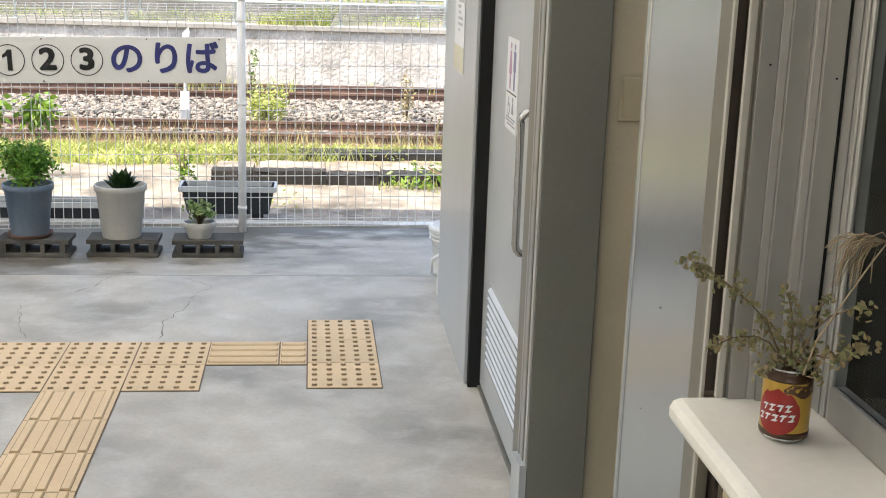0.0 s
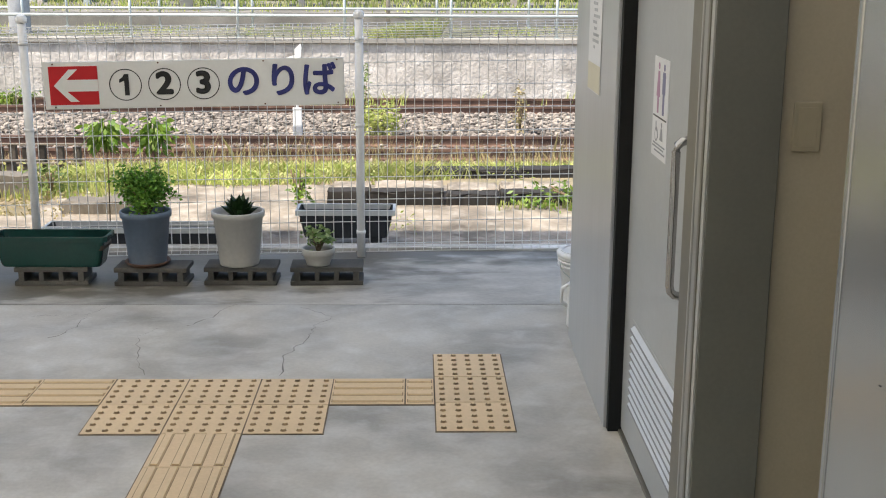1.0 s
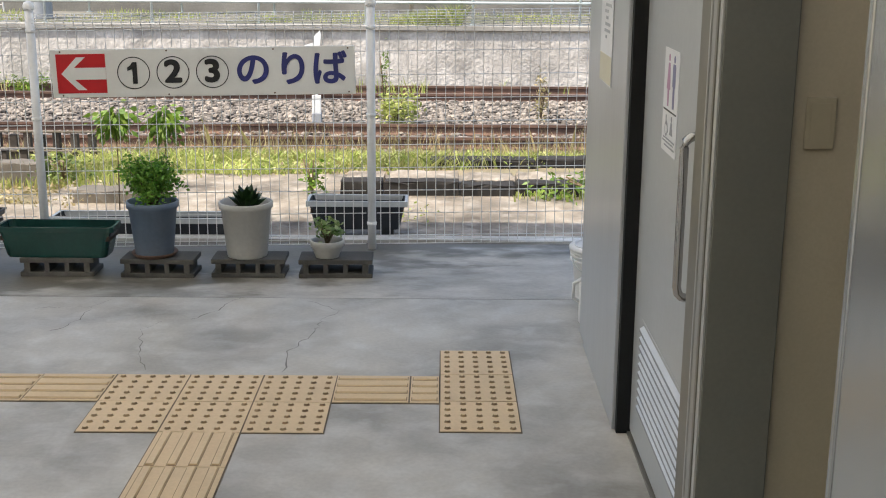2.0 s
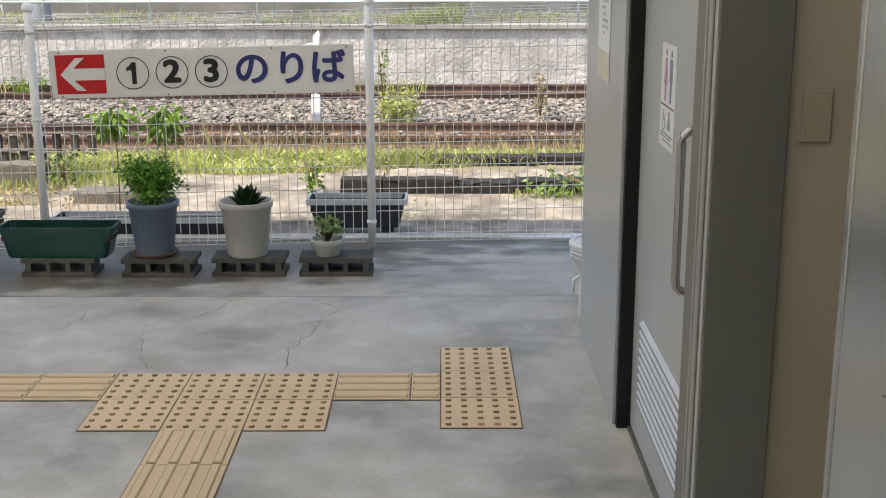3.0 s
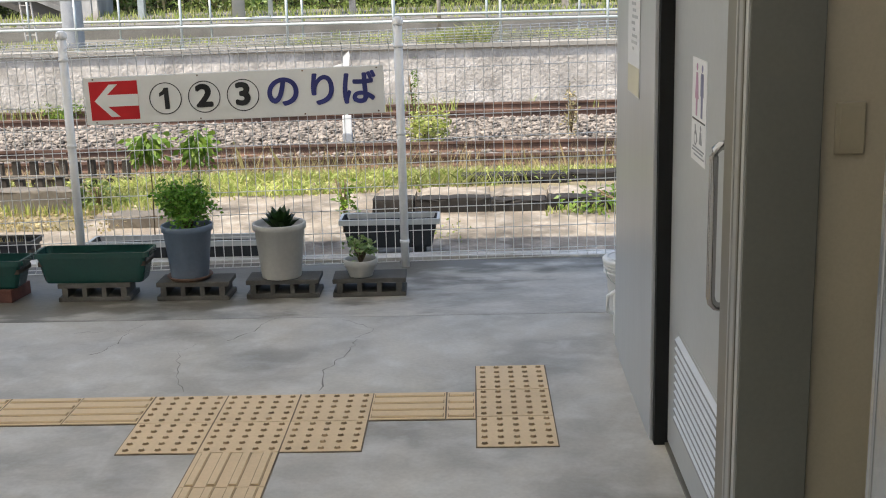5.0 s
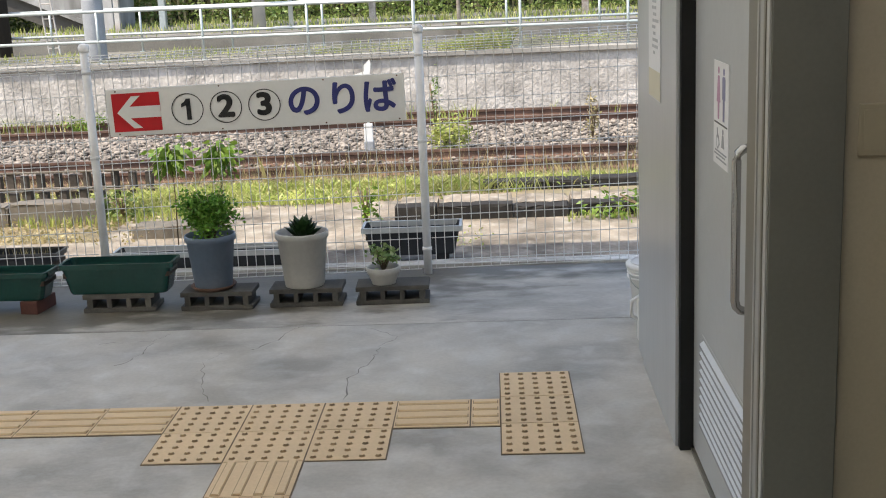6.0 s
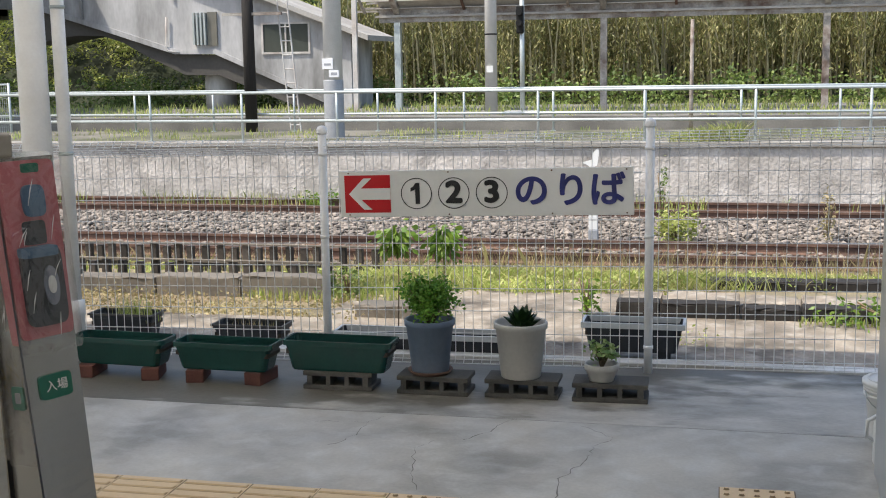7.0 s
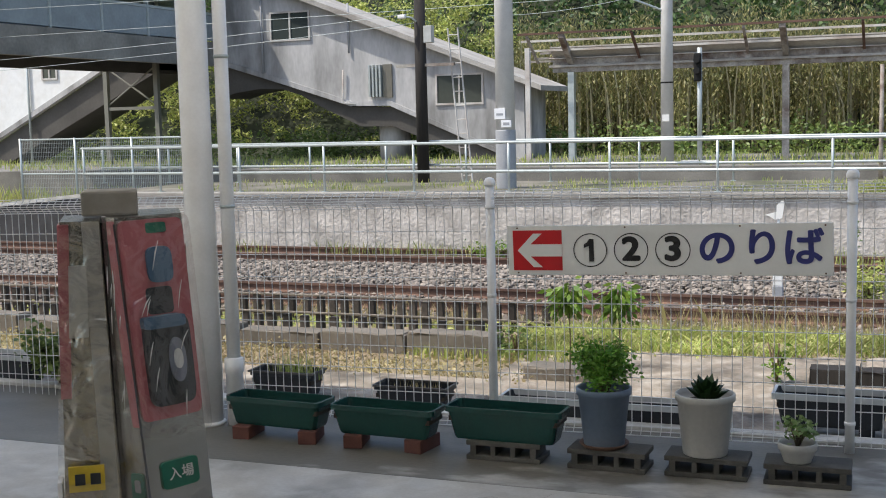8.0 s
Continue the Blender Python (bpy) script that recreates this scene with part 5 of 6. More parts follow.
    part("top_box", B(-0.10, 0.012, 0.07, 0.17, 1.474, 1.530, bev=0.006), M["coping"], g, "small rough grey box on top")


ticket_reader()


# ---- the can on the sill ----
def drink_can():
    c = thing("drink_can", (0.727, 1.117, 1.0), "yellow and brown drink can used as a vase on the sill", "can")
    c.scale = (1.09, 1.09, 1.08)
    part("can_body", lathe(bmesh.new(), [(0.026, 0), (0.031, 0.004), (0.0335, 0.010), (0.0335, 0.090), (0.0315, 0.097), (0.028, 0.102), (0.0285, 0.104), (0.0265, 0.104), (0.0255, 0.099), (0.012, 0.098)], 32), M["can_yellow"], c)
    part("can_base_band", lathe(bmesh.new(), [(0.0334, 0.0078), (0.0338, 0.010), (0.0338, 0.0165)], 32), M["can_brown"], c)
    part("can_foot", lathe(bmesh.new(), [(0.0262, -0.0002), (0.0314, 0.004), (0.0332, 0.0078)], 32), M["chrome"], c)
    part("can_top_band", lathe(bmesh.new(), [(0.0337, 0.0885), (0.0337, 0.0905), (0.0318, 0.0972), (0.0283, 0.1021)], 32), M["can_brown"], c)
    part("can_rim", lathe(bmesh.new(), [(0.0285, 0.1015), (0.0293, 0.1045), (0.0275, 0.106), (0.0265, 0.103)], 32), M["chrome"], c)
    # a red round badge wrapped on the side that faces the hall
    face = -133

    def wrapped(name, outline, material, radius):
        """A flat print bent round the can: outline(t, f) gives angle and height at fraction f from the middle."""
        bm = bmesh.new()
        rings = []
        for f in (0.02, 0.35, 0.7, 1.0):
            ring = []
            for k in range(32):
                a, z = outline(2 * math.pi * k / 32, f)
                ring.append(bm.verts.new((radius * math.cos(radians(face + a)), radius * math.sin(radians(face + a)), z)))
            rings.append(ring)
        for p, q in zip(rings, rings[1:]):
            for k in range(32):
                bm.faces.new((p[k], p[(k + 1) % 32], q[(k + 1) % 32], q[k])).smooth = True
        bm.faces.new(rings[0])
        return part(name, bm, material, c)

    def disc(t, f):
        return 56 * f * math.cos(t), 0.043 + f * (0.030 + (0.007 * abs(math.sin(5 * t)) if math.sin(t) > 0.3 else 0)) * math.sin(t)

    def chip(a0, a1, z, tall):
        def outline(t, f):
            x = max(-1, min(1, 1.35 * math.cos(t))) * f
            y = max(-1, min(1, 1.35 * math.sin(t))) * f
            return (a0 + a1) / 2 + (a1 - a0) / 2 * x + 3 * y, z + tall * y
        return outline

    def shoulder(t, f):
        # a dark flame-edged field over the far half of the shoulder
        return 78 + 66 * f * math.cos(t), 0.079 + f * (0.0095 + 0.003 * math.sin(6 * t)) * math.sin(t)

    wrapped("brown_field", shoulder, M["can_brown"], 0.0339)
    wrapped("red_badge", disc, M["can_red"], 0.0341)
    for row, (count, start, z) in enumerate(((4, -36, 0.050), (5, -46, 0.035))):
        for i in range(count):
            # each mark is a short stroke over a leaning one
            a, up = start + 19 * i, z + 0.0009 * i
            wrapped("name_bar", chip(a, a + 13, up + 0.0042, 0.0016), M["paper"], 0.0344)
            wrapped("name_bar", chip(a + 6 - 3 * (i % 2), a + 10 - 3 * (i % 2), up, 0.0042), M["paper"], 0.0345)
            if (i + row) % 2:
                wrapped("name_bar", chip(a, a + 11, up - 0.0032, 0.0015), M["paper"], 0.0344)
    rng = np.random.default_rng(17)
    s = thing("dried_sprig", (0.727, 1.117, 1.115), "drying leafy sprigs standing in the drink can", "plant")
    # each arm: where it bends, where it ends, how much of it is in leaf, leaves
    arms = (((-0.070, 0.0, 0.095), (-0.168, 0.012, 0.160), 0.5, 62), ((-0.062, -0.005, 0.046), (-0.122, 0.0, 0.028), 0.55, 46), ((0.035, -0.06, 0.030), (0.058, -0.125, 0.070), 0.55, 40),
            ((0.030, -0.05, 0.090), (0.058, -0.120, 0.122), 0.25, 12), ((0.018, 0.0, 0.060), (0.040, -0.02, 0.106), 0.6, 26), ((-0.020, 0.0, 0.045), (-0.056, 0.0, 0.074), 0.6, 26),
            ((-0.002, 0.0, 0.06), (-0.010, 0.01, 0.104), 0.6, 24), ((0.016, -0.02, 0.012), (0.030, -0.04, -0.008), 0.8, 26), ((-0.030, -0.01, 0.010), (-0.048, -0.012, -0.010), 0.8, 22))
    pts = []
    for m, e, part_leafy, count in arms:
        m, e = Vector(m), Vector(e)
        kink = m.lerp(e, 0.55) + Vector((0, 0, 0.006))
        part("twig", pipe(bmesh.new(), [(0, 0, -0.07), (m.x * 0.15, m.y * 0.15, 0.0), m * 0.6 + Vector((0, 0, 0.008)), m, kink, e], [0.0017, 0.0017, 0.0015, 0.0013, 0.0011, 0.0007], 6), M["stem"], s)
        for _ in range(int(count * 1.7)):
            f = 1 - part_leafy * rng.uniform(0, 1) ** 1.3
            at = Vector((0, 0, 0)).lerp(m, f * 2) if f < 0.5 else m.lerp(e, f * 2 - 1)
            pts.append(np.array(at[:]) + rng.normal(0, 0.0075, 3))
    for _ in range(120):
        pts.append(rng.normal(0, 1, 3) * np.array([0.024, 0.024, 0.016]) + np.array([0, 0, 0.022]))
    verts, faces = [], []
    for p in pts:
        # a small oval leaf, a little folded along its middle
        d, u = rng.normal(size=3), rng.normal(size=3)
        d /= np.linalg.norm(d)
        u -= d * u.dot(d)
        u /= np.linalg.norm(u)
        w, size = np.cross(d, u), rng.uniform(0.0085, 0.0150)
        base = len(verts)
        for x, y in ((-0.5, 0), (-0.2, 0.26), (0.2, 0.28), (0.5, 0), (0.2, -0.28), (-0.2, -0.26)):
            verts.append(p + (d * x + u * y + w * abs(y) * 0.5) * size)
        faces += [(base, base + 1, base + 2, base + 3), (base, base + 3, base + 4, base + 5)]
    tagged(cloud("foliage", verts, faces, M["dry_leaf"], s), kind="stuff")
    w = thing("dry_grass_plume", (0.727, 1.117, 1.10), "dry straw-coloured plume leaning out of the can", "plant")
    curve = [Vector(q) for q in ((0, 0, -0.08), (0.015, -0.05, 0.07), (0.040, -0.13, 0.20), (0.046, -0.165, 0.245), (0.034, -0.170, 0.258), (0.016, -0.168, 0.250))]
    part("straw_stem", pipe(bmesh.new(), curve, [0.0016, 0.0015, 0.0013, 0.0011, 0.0009, 0.0006], 5), M["straw"], w)
    for i in range(46):
        # fine side branches that arch over and hang
        f = rng.uniform(0, 1)
        base = curve[3].lerp(curve[5], f)
        reach, fall = rng.uniform(0.02, 0.055), rng.uniform(0.015, 0.075)
        tip = base + Vector((-reach, rng.uniform(-0.02, 0.02), -fall))
        mid = base + Vector((-reach * 0.55, rng.uniform(-0.006, 0.006), rng.uniform(0.002, 0.014) - fall * 0.25))
        part("awn", pipe(bmesh.new(), [base, mid, mid.lerp(tip, 0.5) + Vector((-0.003, 0, 0.004)), tip], [0.0009, 0.0009, 0.0011, 0.0005], 4), M["straw"], w)


drink_can()


# ---- the yard behind the fence ----
def rough_piece(name, x0, x1, y0, y1, z0, z1, material, label, category, group, seed):
    """A worn concrete piece with a chipped top."""
    rng = random.Random(seed)
    bm = B(x0, x1, y0, y1, z0, z1, bev=0.012)
    bmesh.ops.subdivide_edges(bm, edges=[e for e in bm.edges if abs(e.verts[0].co.x - e.verts[1].co.x) > 0.3], cuts=6)
    for v in bm.verts:
        v.co += Vector((rng.uniform(-0.006, 0.006), rng.uniform(-0.008, 0.008), rng.uniform(-0.008, 0.004)))
    return tagged(part(name, bm, material), label, category, group)


rough_piece("concrete_slab", -2.52, -2.02, 7.98, 8.2, -0.03, 0.075, M["kerb"], "old concrete slab lying in the yard", "slab", "", 2)
for i, (x0, x1) in enumerate(((-0.72, -0.42), (-0.41, 0.12), (0.135, 0.52), (0.53, 1.08), (1.09, 1.5), (1.515, 2.1), (2.11, 2.7))):
    # near-black colour holds the dark wood and the shade on its front
    rough_piece("old_timber", x0, x1, 8.30, 8.46, -0.05, 0.092 - 0.003 * i - 0.016 * ((i * 5) % 3 == 1), M["wood_dark"], "dark rotten timber edge with weeds in front", "timber", "old timbers", 5 + i)
    rough_piece("kerb_top", x0 + 0.02, x1, 8.47, 8.78 + 0.05 * (i % 2), -0.05, 0.080 - 0.003 * i, M["asphalt"], "worn slab behind the old timber", "slab", "worn slabs", 8 + i)
for i, (x0, x1) in enumerate(((-0.1, 0.75), (0.78, 1.7), (1.75, 2.7))):
    rough_piece("timber_fragment", x0, x1, 9.55 + 0.06 * i, 9.75 + 0.06 * i, -0.10, 0.03, M["wood_dark"], "dark flat timber half hidden in grass", "timber", "timber fragments", 15 + i)
for i in range(9):
    x0 = -9.4 + 0.72 * i
    rough_piece("edging_stone", x0, x0 + 0.70, 8.64, 8.84, -0.10, 0.105 + 0.018 * ((i * 7) % 3), M["kerb"], "long weathered concrete edging stone", "kerb", "edging stones", 30 + i)


def low_barrier(y, z, x0, count, height, label):
    b = thing("low_barrier", (x0, y, z), label, "barrier", "low barriers by the track")
    first = None
    for i in range(count):
        if first is None:
            first = part("stub_post", B(-0.032, 0.032, -0.03, 0.03, 0, height, bev=0.006), M["stub"], b)
            ob = first
        else:
            ob = new("stub_post", first.data)
            ob.parent = b
        ob.location = (i * 0.138 + 0.02 * math.sin(i * 5.1), 0, -0.012 + 0.012 * math.sin(i * 3.7))
    for h in (height + 0.008, height * 0.45):
        part("bar", tube(bmesh.new(), (-0.1, -0.036, h), (count * 0.138, -0.036, h), 0.010, seg=6), M["kerb"], b)


low_barrier(9.15, -0.06, -9.6, 48, 0.225, "row of short dark stub posts carrying thin rods")
low_barrier(10.55, -0.22, -11.0, 58, 0.30, "second row of short dark stub posts nearer the track")


def marker_post():
    m = thing("marker_post", (-1.70, 16.15, -0.66), "white lineside marker post with a grey foot", "marker post")
    part("foot", B(-0.065, 0.065, -0.06, 0.06, 0, 0.16, bev=0.01), M["bars_grey"], m)
    part("plate", B(-0.06, 0.06, -0.05, -0.01, 0.16, 0.40, bev=0.006), M["white_paint"], m)
    part("pole", tube(bmesh.new(), (0, 0, 0.1), (0, 0, 1.16), 0.018, seg=8), M["white_paint"], m)
    bm = bmesh.new()
    slab(bm, [(-0.16, 1.06), (-0.02, 1.10), (-0.02, 1.18), (0.06, 1.26), (0.075, 1.20), (0.05, 1.02), (-0.04, 1.0), (-0.10, 1.04)], -0.03, -0.012, "y")
    part("lever", bm, M["white_paint"], m)


marker_post()


def height_at(y):
    return np.interp(y, [p[0] for p in PROFILE], [p[1] for p in PROFILE])


def sow(name, n, xr, yr, h, w, m, seed, label, zoff=0.0, patch=0.0, z=None, lean=0.5, slant=None):
    rng = np.random.default_rng(seed)
    x, y = rng.uniform(*xr, n), rng.uniform(*yr, n)
    if patch:
        keep = np.array([noise.noise(Vector((a * 0.9, b * 1.6, seed))) > patch for a, b in zip(x, y)])
        x, y = x[keep], y[keep]
    if slant:
        keep = y > slant[0] + slant[1] * x
        x, y = x[keep], y[keep]
    zz = height_at(y) + zoff if z is None else np.full(len(x), z)
    tagged(blades(name, np.stack([x, y, zz], 1), h, w, M[m], lean=lean, seed=seed), label, "grass", kind="stuff")


sow("grass", 20000, (-3.0, 3.0), (8.75, 11.4), 0.10, 0.0055, "grass", 51, "bright green yard grass", patch=-0.14, lean=1.6, slant=(9.4, 0.28))
sow("grass", 3500, (-4.0, 4.0), (11.2, 14.2), 0.14, 0.008, "grass", 52, "thinner grass beside the track", patch=-0.05)
sow("dry_grass", 5200, (-9, 3.5), (11.5, 14.6), 0.22, 0.005, "grass_dry", 53, "dry straw-coloured grass by the rail", patch=-0.15, lean=0.8)
sow("dry_grass", 6000, (-10, -2.6), (7.93, 8.66), 0.022, 0.006, "grass_dry", 54, "short dry grass beside the edging stones", patch=-0.25, lean=2.2)
sow("dry_grass", 900, (-2.6, 3.0), (9.9, 12.0), 0.34, 0.0035, "grass_dry", 63, "tall wispy dry grass stalks before the track", lean=0.5, patch=-0.1)
sow("grass", 1500, (-3.6, -2.3), (8.5, 9.4), 0.09, 0.006, "grass", 55, "green grass beside the edging stones", patch=-0.2)
sow("grass", 1500, (-10, -3.0), (8.85, 12.2), 0.06, 0.006, "grass", 56, "patchy grass between the stub posts", patch=0.0)
sow("grass", 1600, (-14, 8), (20.15, 20.42), 0.25, 0.008, "grass", 57, "weeds along the platform wall", z=-0.74, patch=0.12)
sow("platform_grass", 6200, (-15, 10), (20.95, 24.3), 0.10, 0.009, "grass", 58, "weeds growing on the platform", z=0.36, patch=0.08)
sow("platform_grass", 330, (-0.9, 0.3), (20.5, 20.9), 0.30, 0.010, "grass", 59, "long yellow-green grass hanging over the platform edge", z=0.38, lean=1.1)
sow("far_grass", 9000, (-40, 14), (34.4, 43.0), 0.22, 0.02, "grass", 62, "rough grass over the far platform", z=0.19, patch=-0.1)
sow("far_grass", 3200, (-40, 14), (32.8, 34.1), 0.55, 0.022, "grass", 64, "weeds before the far platform edge", patch=-0.05)
sow("far_grass", 5000, (-40, 12), (25, 34), 0.35, 0.02, "grass", 60, "rough grass between the far tracks", patch=-0.1)
sow("grass", 260, (0.5, 2.6), (8.1, 8.3), 0.10, 0.007, "grass", 61, "weeds in front of the old kerb", zoff=0.02)


def low_weeds(n, xr, yr, size, m, seed, label, slant=None):
    """Small broad leaves close to the ground, in clumps."""
    rng = np.random.default_rng(seed)
    cx, cy = rng.uniform(*xr, n), rng.uniform(*yr, n)
    if slant:
        keep = cy > slant[0] + slant[1] * cx
        cx, cy = cx[keep], cy[keep]
    k = 16
    p = np.stack([cx, cy, height_at(cy) + 0.03], 1)[:, None] + rng.normal(0, 1, (len(cx), k, 3)) * np.array([0.07, 0.07, 0.028])
    tagged(leaves("low_weeds", p.reshape(-1, 3), size, M[m], slim=0.5, seed=seed, upright=0.2), label, "weeds", kind="stuff")


low_weeds(420, (-3.0, 3.0), (8.75, 11.2), 0.036, "grass", 81, "low broad-leaved weeds in the grass", (9.35, 0.28))
low_weeds(160, (-9.0, -2.4), (8.8, 12.0), 0.05, "grass", 82, "low weeds between the stub posts")
low_weeds(260, (-9.5, -2.4), (7.9, 8.62), 0.035, "grass_dry", 83, "dry fallen leaves beside the edging stones")
low_weeds(9, (-1.2, 2.5), (7.2, 8.2), 0.03, "grass", 84, "tiny weeds in the yard joints")


def weed(at, r, n, size, m, label, seed, droop=0.1):
    rng = np.random.default_rng(seed)
    t = thing("weed", at, label, "weed", "weeds by the tracks")
    for i in range(6):
        a = rng.uniform(0, 6.28)
        part("stem", pipe(bmesh.new(), [(0, 0, 0), (r[0] * 0.3 * math.cos(a), r[1] * 0.3 * math.sin(a), r[2] * 0.5), (r[0] * 0.7 * math.cos(a), r[1] * 0.7 * math.sin(a), r[2] * rng.uniform(0.7, 1.1))], 0.006, 4), M["stem"], t)
    c = rng.normal(0, 1, (14, 3)) * np.array([r[0], r[1], r[2] * 0.5]) * 0.5 + np.array([0, 0, r[2] * 0.5])
    p = np.concatenate([rng.normal(0, 0.22, (n // 14, 3)) * np.array(r) + q for q in c])
    p[:, 2] = np.abs(p[:, 2])
    leaves("foliage", p, size, M[m], t, droop=droop, slim=0.4, seed=seed)


weed((-0.62, 16.2, -0.66), (0.30, 0.25, 0.42), 800, 0.075, "thicket", "green shrub growing in the ballast", 71)
weed((1.35, 16.5, -0.66), (0.12, 0.10, 0.62), 130, 0.075, "grass_dry", "tall thin yellowish weed in the ballast", 72)
weed((-6.9, 20.2, -0.75), (0.45, 0.15, 0.25), 260, 0.08, "leaf_yellow", "yellow-green weed at the platform wall", 73)
weed((1.15, 8.15, -0.01), (0.42, 0.12, 0.16), 420, 0.05, "leaf_yellow", "yellow-green weeds before the old kerb", 74)
weed((2.0, 8.2, -0.01), (0.4, 0.12, 0.18), 420, 0.05, "leaf_yellow", "yellow-green weeds before the old kerb", 75)
weed((-0.92, 8.3, -0.01), (0.08, 0.08, 0.24), 120, 0.05, "leaf_yellow", "small yellow-green weed at the kerb end", 76)
weed((-2.8, 8.7, -0.02), (0.25, 0.15, 0.2), 300, 0.05, "shrub", "low green weed beside the edging stones", 77)
weed((-0.86, 17.6, -0.62), (0.10, 0.1, 0.7), 100, 0.07, "shrub", "tall thin weed by the platform wall", 78)


# ---- footbridge ----
def window_unit(parent, x0, x1, z0, z1, y):
    w = part("window", B(x0, x1, y - 0.02, y + 0.02, z0, z1), M["window_dark"], parent, "dark sliding window")
    t = 0.07
    for a, b, c, d in ((x0 - t, x1 + t, z1, z1 + t), (x0 - t, x1 + t, z0 - t, z0), (x0 - t, x0, z0, z1), (x1, x1 + t, z0, z1), ((x0 + x1) / 2 - 0.03, (x0 + x1) / 2 + 0.03, z0, z1)):
        part("window_frame", B(a, b, y - 0.06, y + 0.02, c, d), M["old_white_steel"], w)


def footbridge():
    b = thing("footbridge", (-0.14, 0, -0.07), "grey concrete station footbridge with covered stairs", "footbridge")
    # stair that comes down towards the canopy
    wall = [(-25.0, 4.05), (-22.1, 3.16), (-19.3, 2.27), (-17.75, 2.25), (-12.65, 0.05), (-12.65, 2.93), (-25.0, 7.75)]
    part("stair_wall", slab(bmesh.new(), wall, 41.0, 41.2), M["bridge"], b)
    part("stair_wall", slab(bmesh.new(), wall, 43.4, 43.6), M["bridge"], b)
    part("end_wall", B(-12.8, -12.6, 41.2, 43.4, 0.2, 2.9), M["bridge"], b)
    part("soffit", slab(bmesh.new(), [(-25.0, 4.02), (-22.1, 3.13), (-19.3, 2.24), (-17.75, 2.22), (-12.7, 0.02), (-13.9, 0.02), (-17.7, 1.50), (-19.0, 1.52), (-20.6, 2.28), (-21.4, 2.72), (-22.2, 2.98), (-23.2, 3.02), (-24.2, 2.90), (-25.0, 2.70)], 41.12, 43.5), M["bridge_shade"], b)
    part("stair_roof", slab(bmesh.new(), [(-25.4, 7.86), (-11.9, 2.62), (-11.9, 2.80), (-25.4, 8.06)], 40.55, 44.0), M["roof_sheet"], b)
    part("string_course", slab(bmesh.new(), [(-25.0, 4.05), (-22.1, 3.16), (-19.3, 2.27), (-17.75, 2.25), (-12.65, 0.05), (-12.65, 0.20), (-17.7, 2.42), (-19.25, 2.44), (-22.05, 3.34), (-25.0, 4.25)], 40.93, 41.0), M["bridge"], b)
    part("pier", tube(bmesh.new(), (-18.1, 42.2, 0.1), (-18.1, 42.2, 2.0), 0.58, seg=24), M["bridge"], b)
    window_unit(b, -22.5, -20.95, 4.82, 5.78, 41.0)
    window_unit(b, -15.88, -14.2, 2.28, 3.25, 41.0)
    for i in range(4):
        part("louvre_fin", B(-18.5 + 0.14 * i, -18.43 + 0.14 * i, 40.8, 41.0, 2.58, 3.72), M["galv"], b)
    part("hatch", B(-17.98, -17.62, 40.92, 41.0, 2.55, 3.74), M["alu_dark"], b)
    for x, z0, z1 in ((-19.3, 4.2, 6.0), (-22.9, 3.6, 6.8)):
        part("drain_pipe", tube(bmesh.new(), (x, 40.93, z0), (x, 40.93, z1), 0.04, seg=8), M["bars_grey"], b)
    part("conduit", pipe(bmesh.new(), [(-19.55, 40.9, 3.6), (-19.6, 40.9, 2.5), (-19.5, 40.9, 2.38), (-19.1, 40.9, 2.33)], 0.035, 6), M["old_white_steel"], b)
    # deck across the tracks
    part("deck_beam", B(-25.25, -25.0, 2.0, 43.6, 3.95, 4.85), M["deck"], b)
    # rear beam and deck slab take the concrete with painted-in shade
    part("deck_beam", B(-27.85, -27.6, 2.0, 43.6, 3.75, 4.85), M["bridge_shade"], b)
    part("deck_slab", B(-27.6, -25.25, 2.0, 43.6, 4.15, 4.4), M["bridge_shade"], b)
    for k in range(16):
        y = 3.0 + 2.6 * k
        part("side_panel", B(-25.12, -25.06, y, y + 2.5, 4.9, 5.85), M["blue_panel"], b, "pale blue side panel")
        part("panel_post", B(-25.16, -25.02, y + 2.5, y + 2.6, 4.85, 7.3), M["galv"], b)
    part("hand_rail", B(-25.14, -25.04, 2.0, 43.6, 5.86, 5.95), M["galv"], b)
    # upper walls and roof out of view, sized to cast shadow on the stair wall
    part("upper_wall", B(-25.2, -25.1, 2.0, 43.6, 6.6, 8.35), M["deck"], b)
    part("far_side_wall", B(-27.75, -27.65, 2.0, 43.6, 4.85, 8.35), M["blue_panel"], b)
    part("unseen_deck_roof", slab(bmesh.new(), [(-28.6, 8.3), (-26.4, 8.9), (-24.5, 8.3), (-24.5, 8.4), (-26.4, 9.0), (-28.6, 8.4)], 2.0, 44.0), M["roof_sheet"], b)
    # the opposite stair, its sunlight put into white paint
    w2 = [(-27.6, 5.25), (-36.4, 0.9), (-44.0, -0.5), (-44.0, 2.4), (-36.4, 4.9), (-27.6, 8.2)]
    part("stair_wall", slab(bmesh.new(), w2, 41.0, 41.2), M["white_paint"], b, "stair wall whitened for its sunlit look")
    part("soffit", slab(bmesh.new(), [(-27.6, 5.2), (-36.4, 0.85), (-44.0, -0.55), (-44.0, -1.6), (-36.2, 0.0), (-35.2, 0.35), (-27.6, 3.9)], 41.12, 43.5), M["bridge_shade"], b)
    part("string_course", slab(bmesh.new(), [(-27.6, 5.25), (-36.4, 0.9), (-44.0, -0.5), (-44.0, -0.3), (-36.4, 1.12), (-27.6, 5.48)], 40.93, 41.0), M["bridge"], b)
    window_unit(b, -33.15, -32.5, 3.75, 4.42, 41.0)
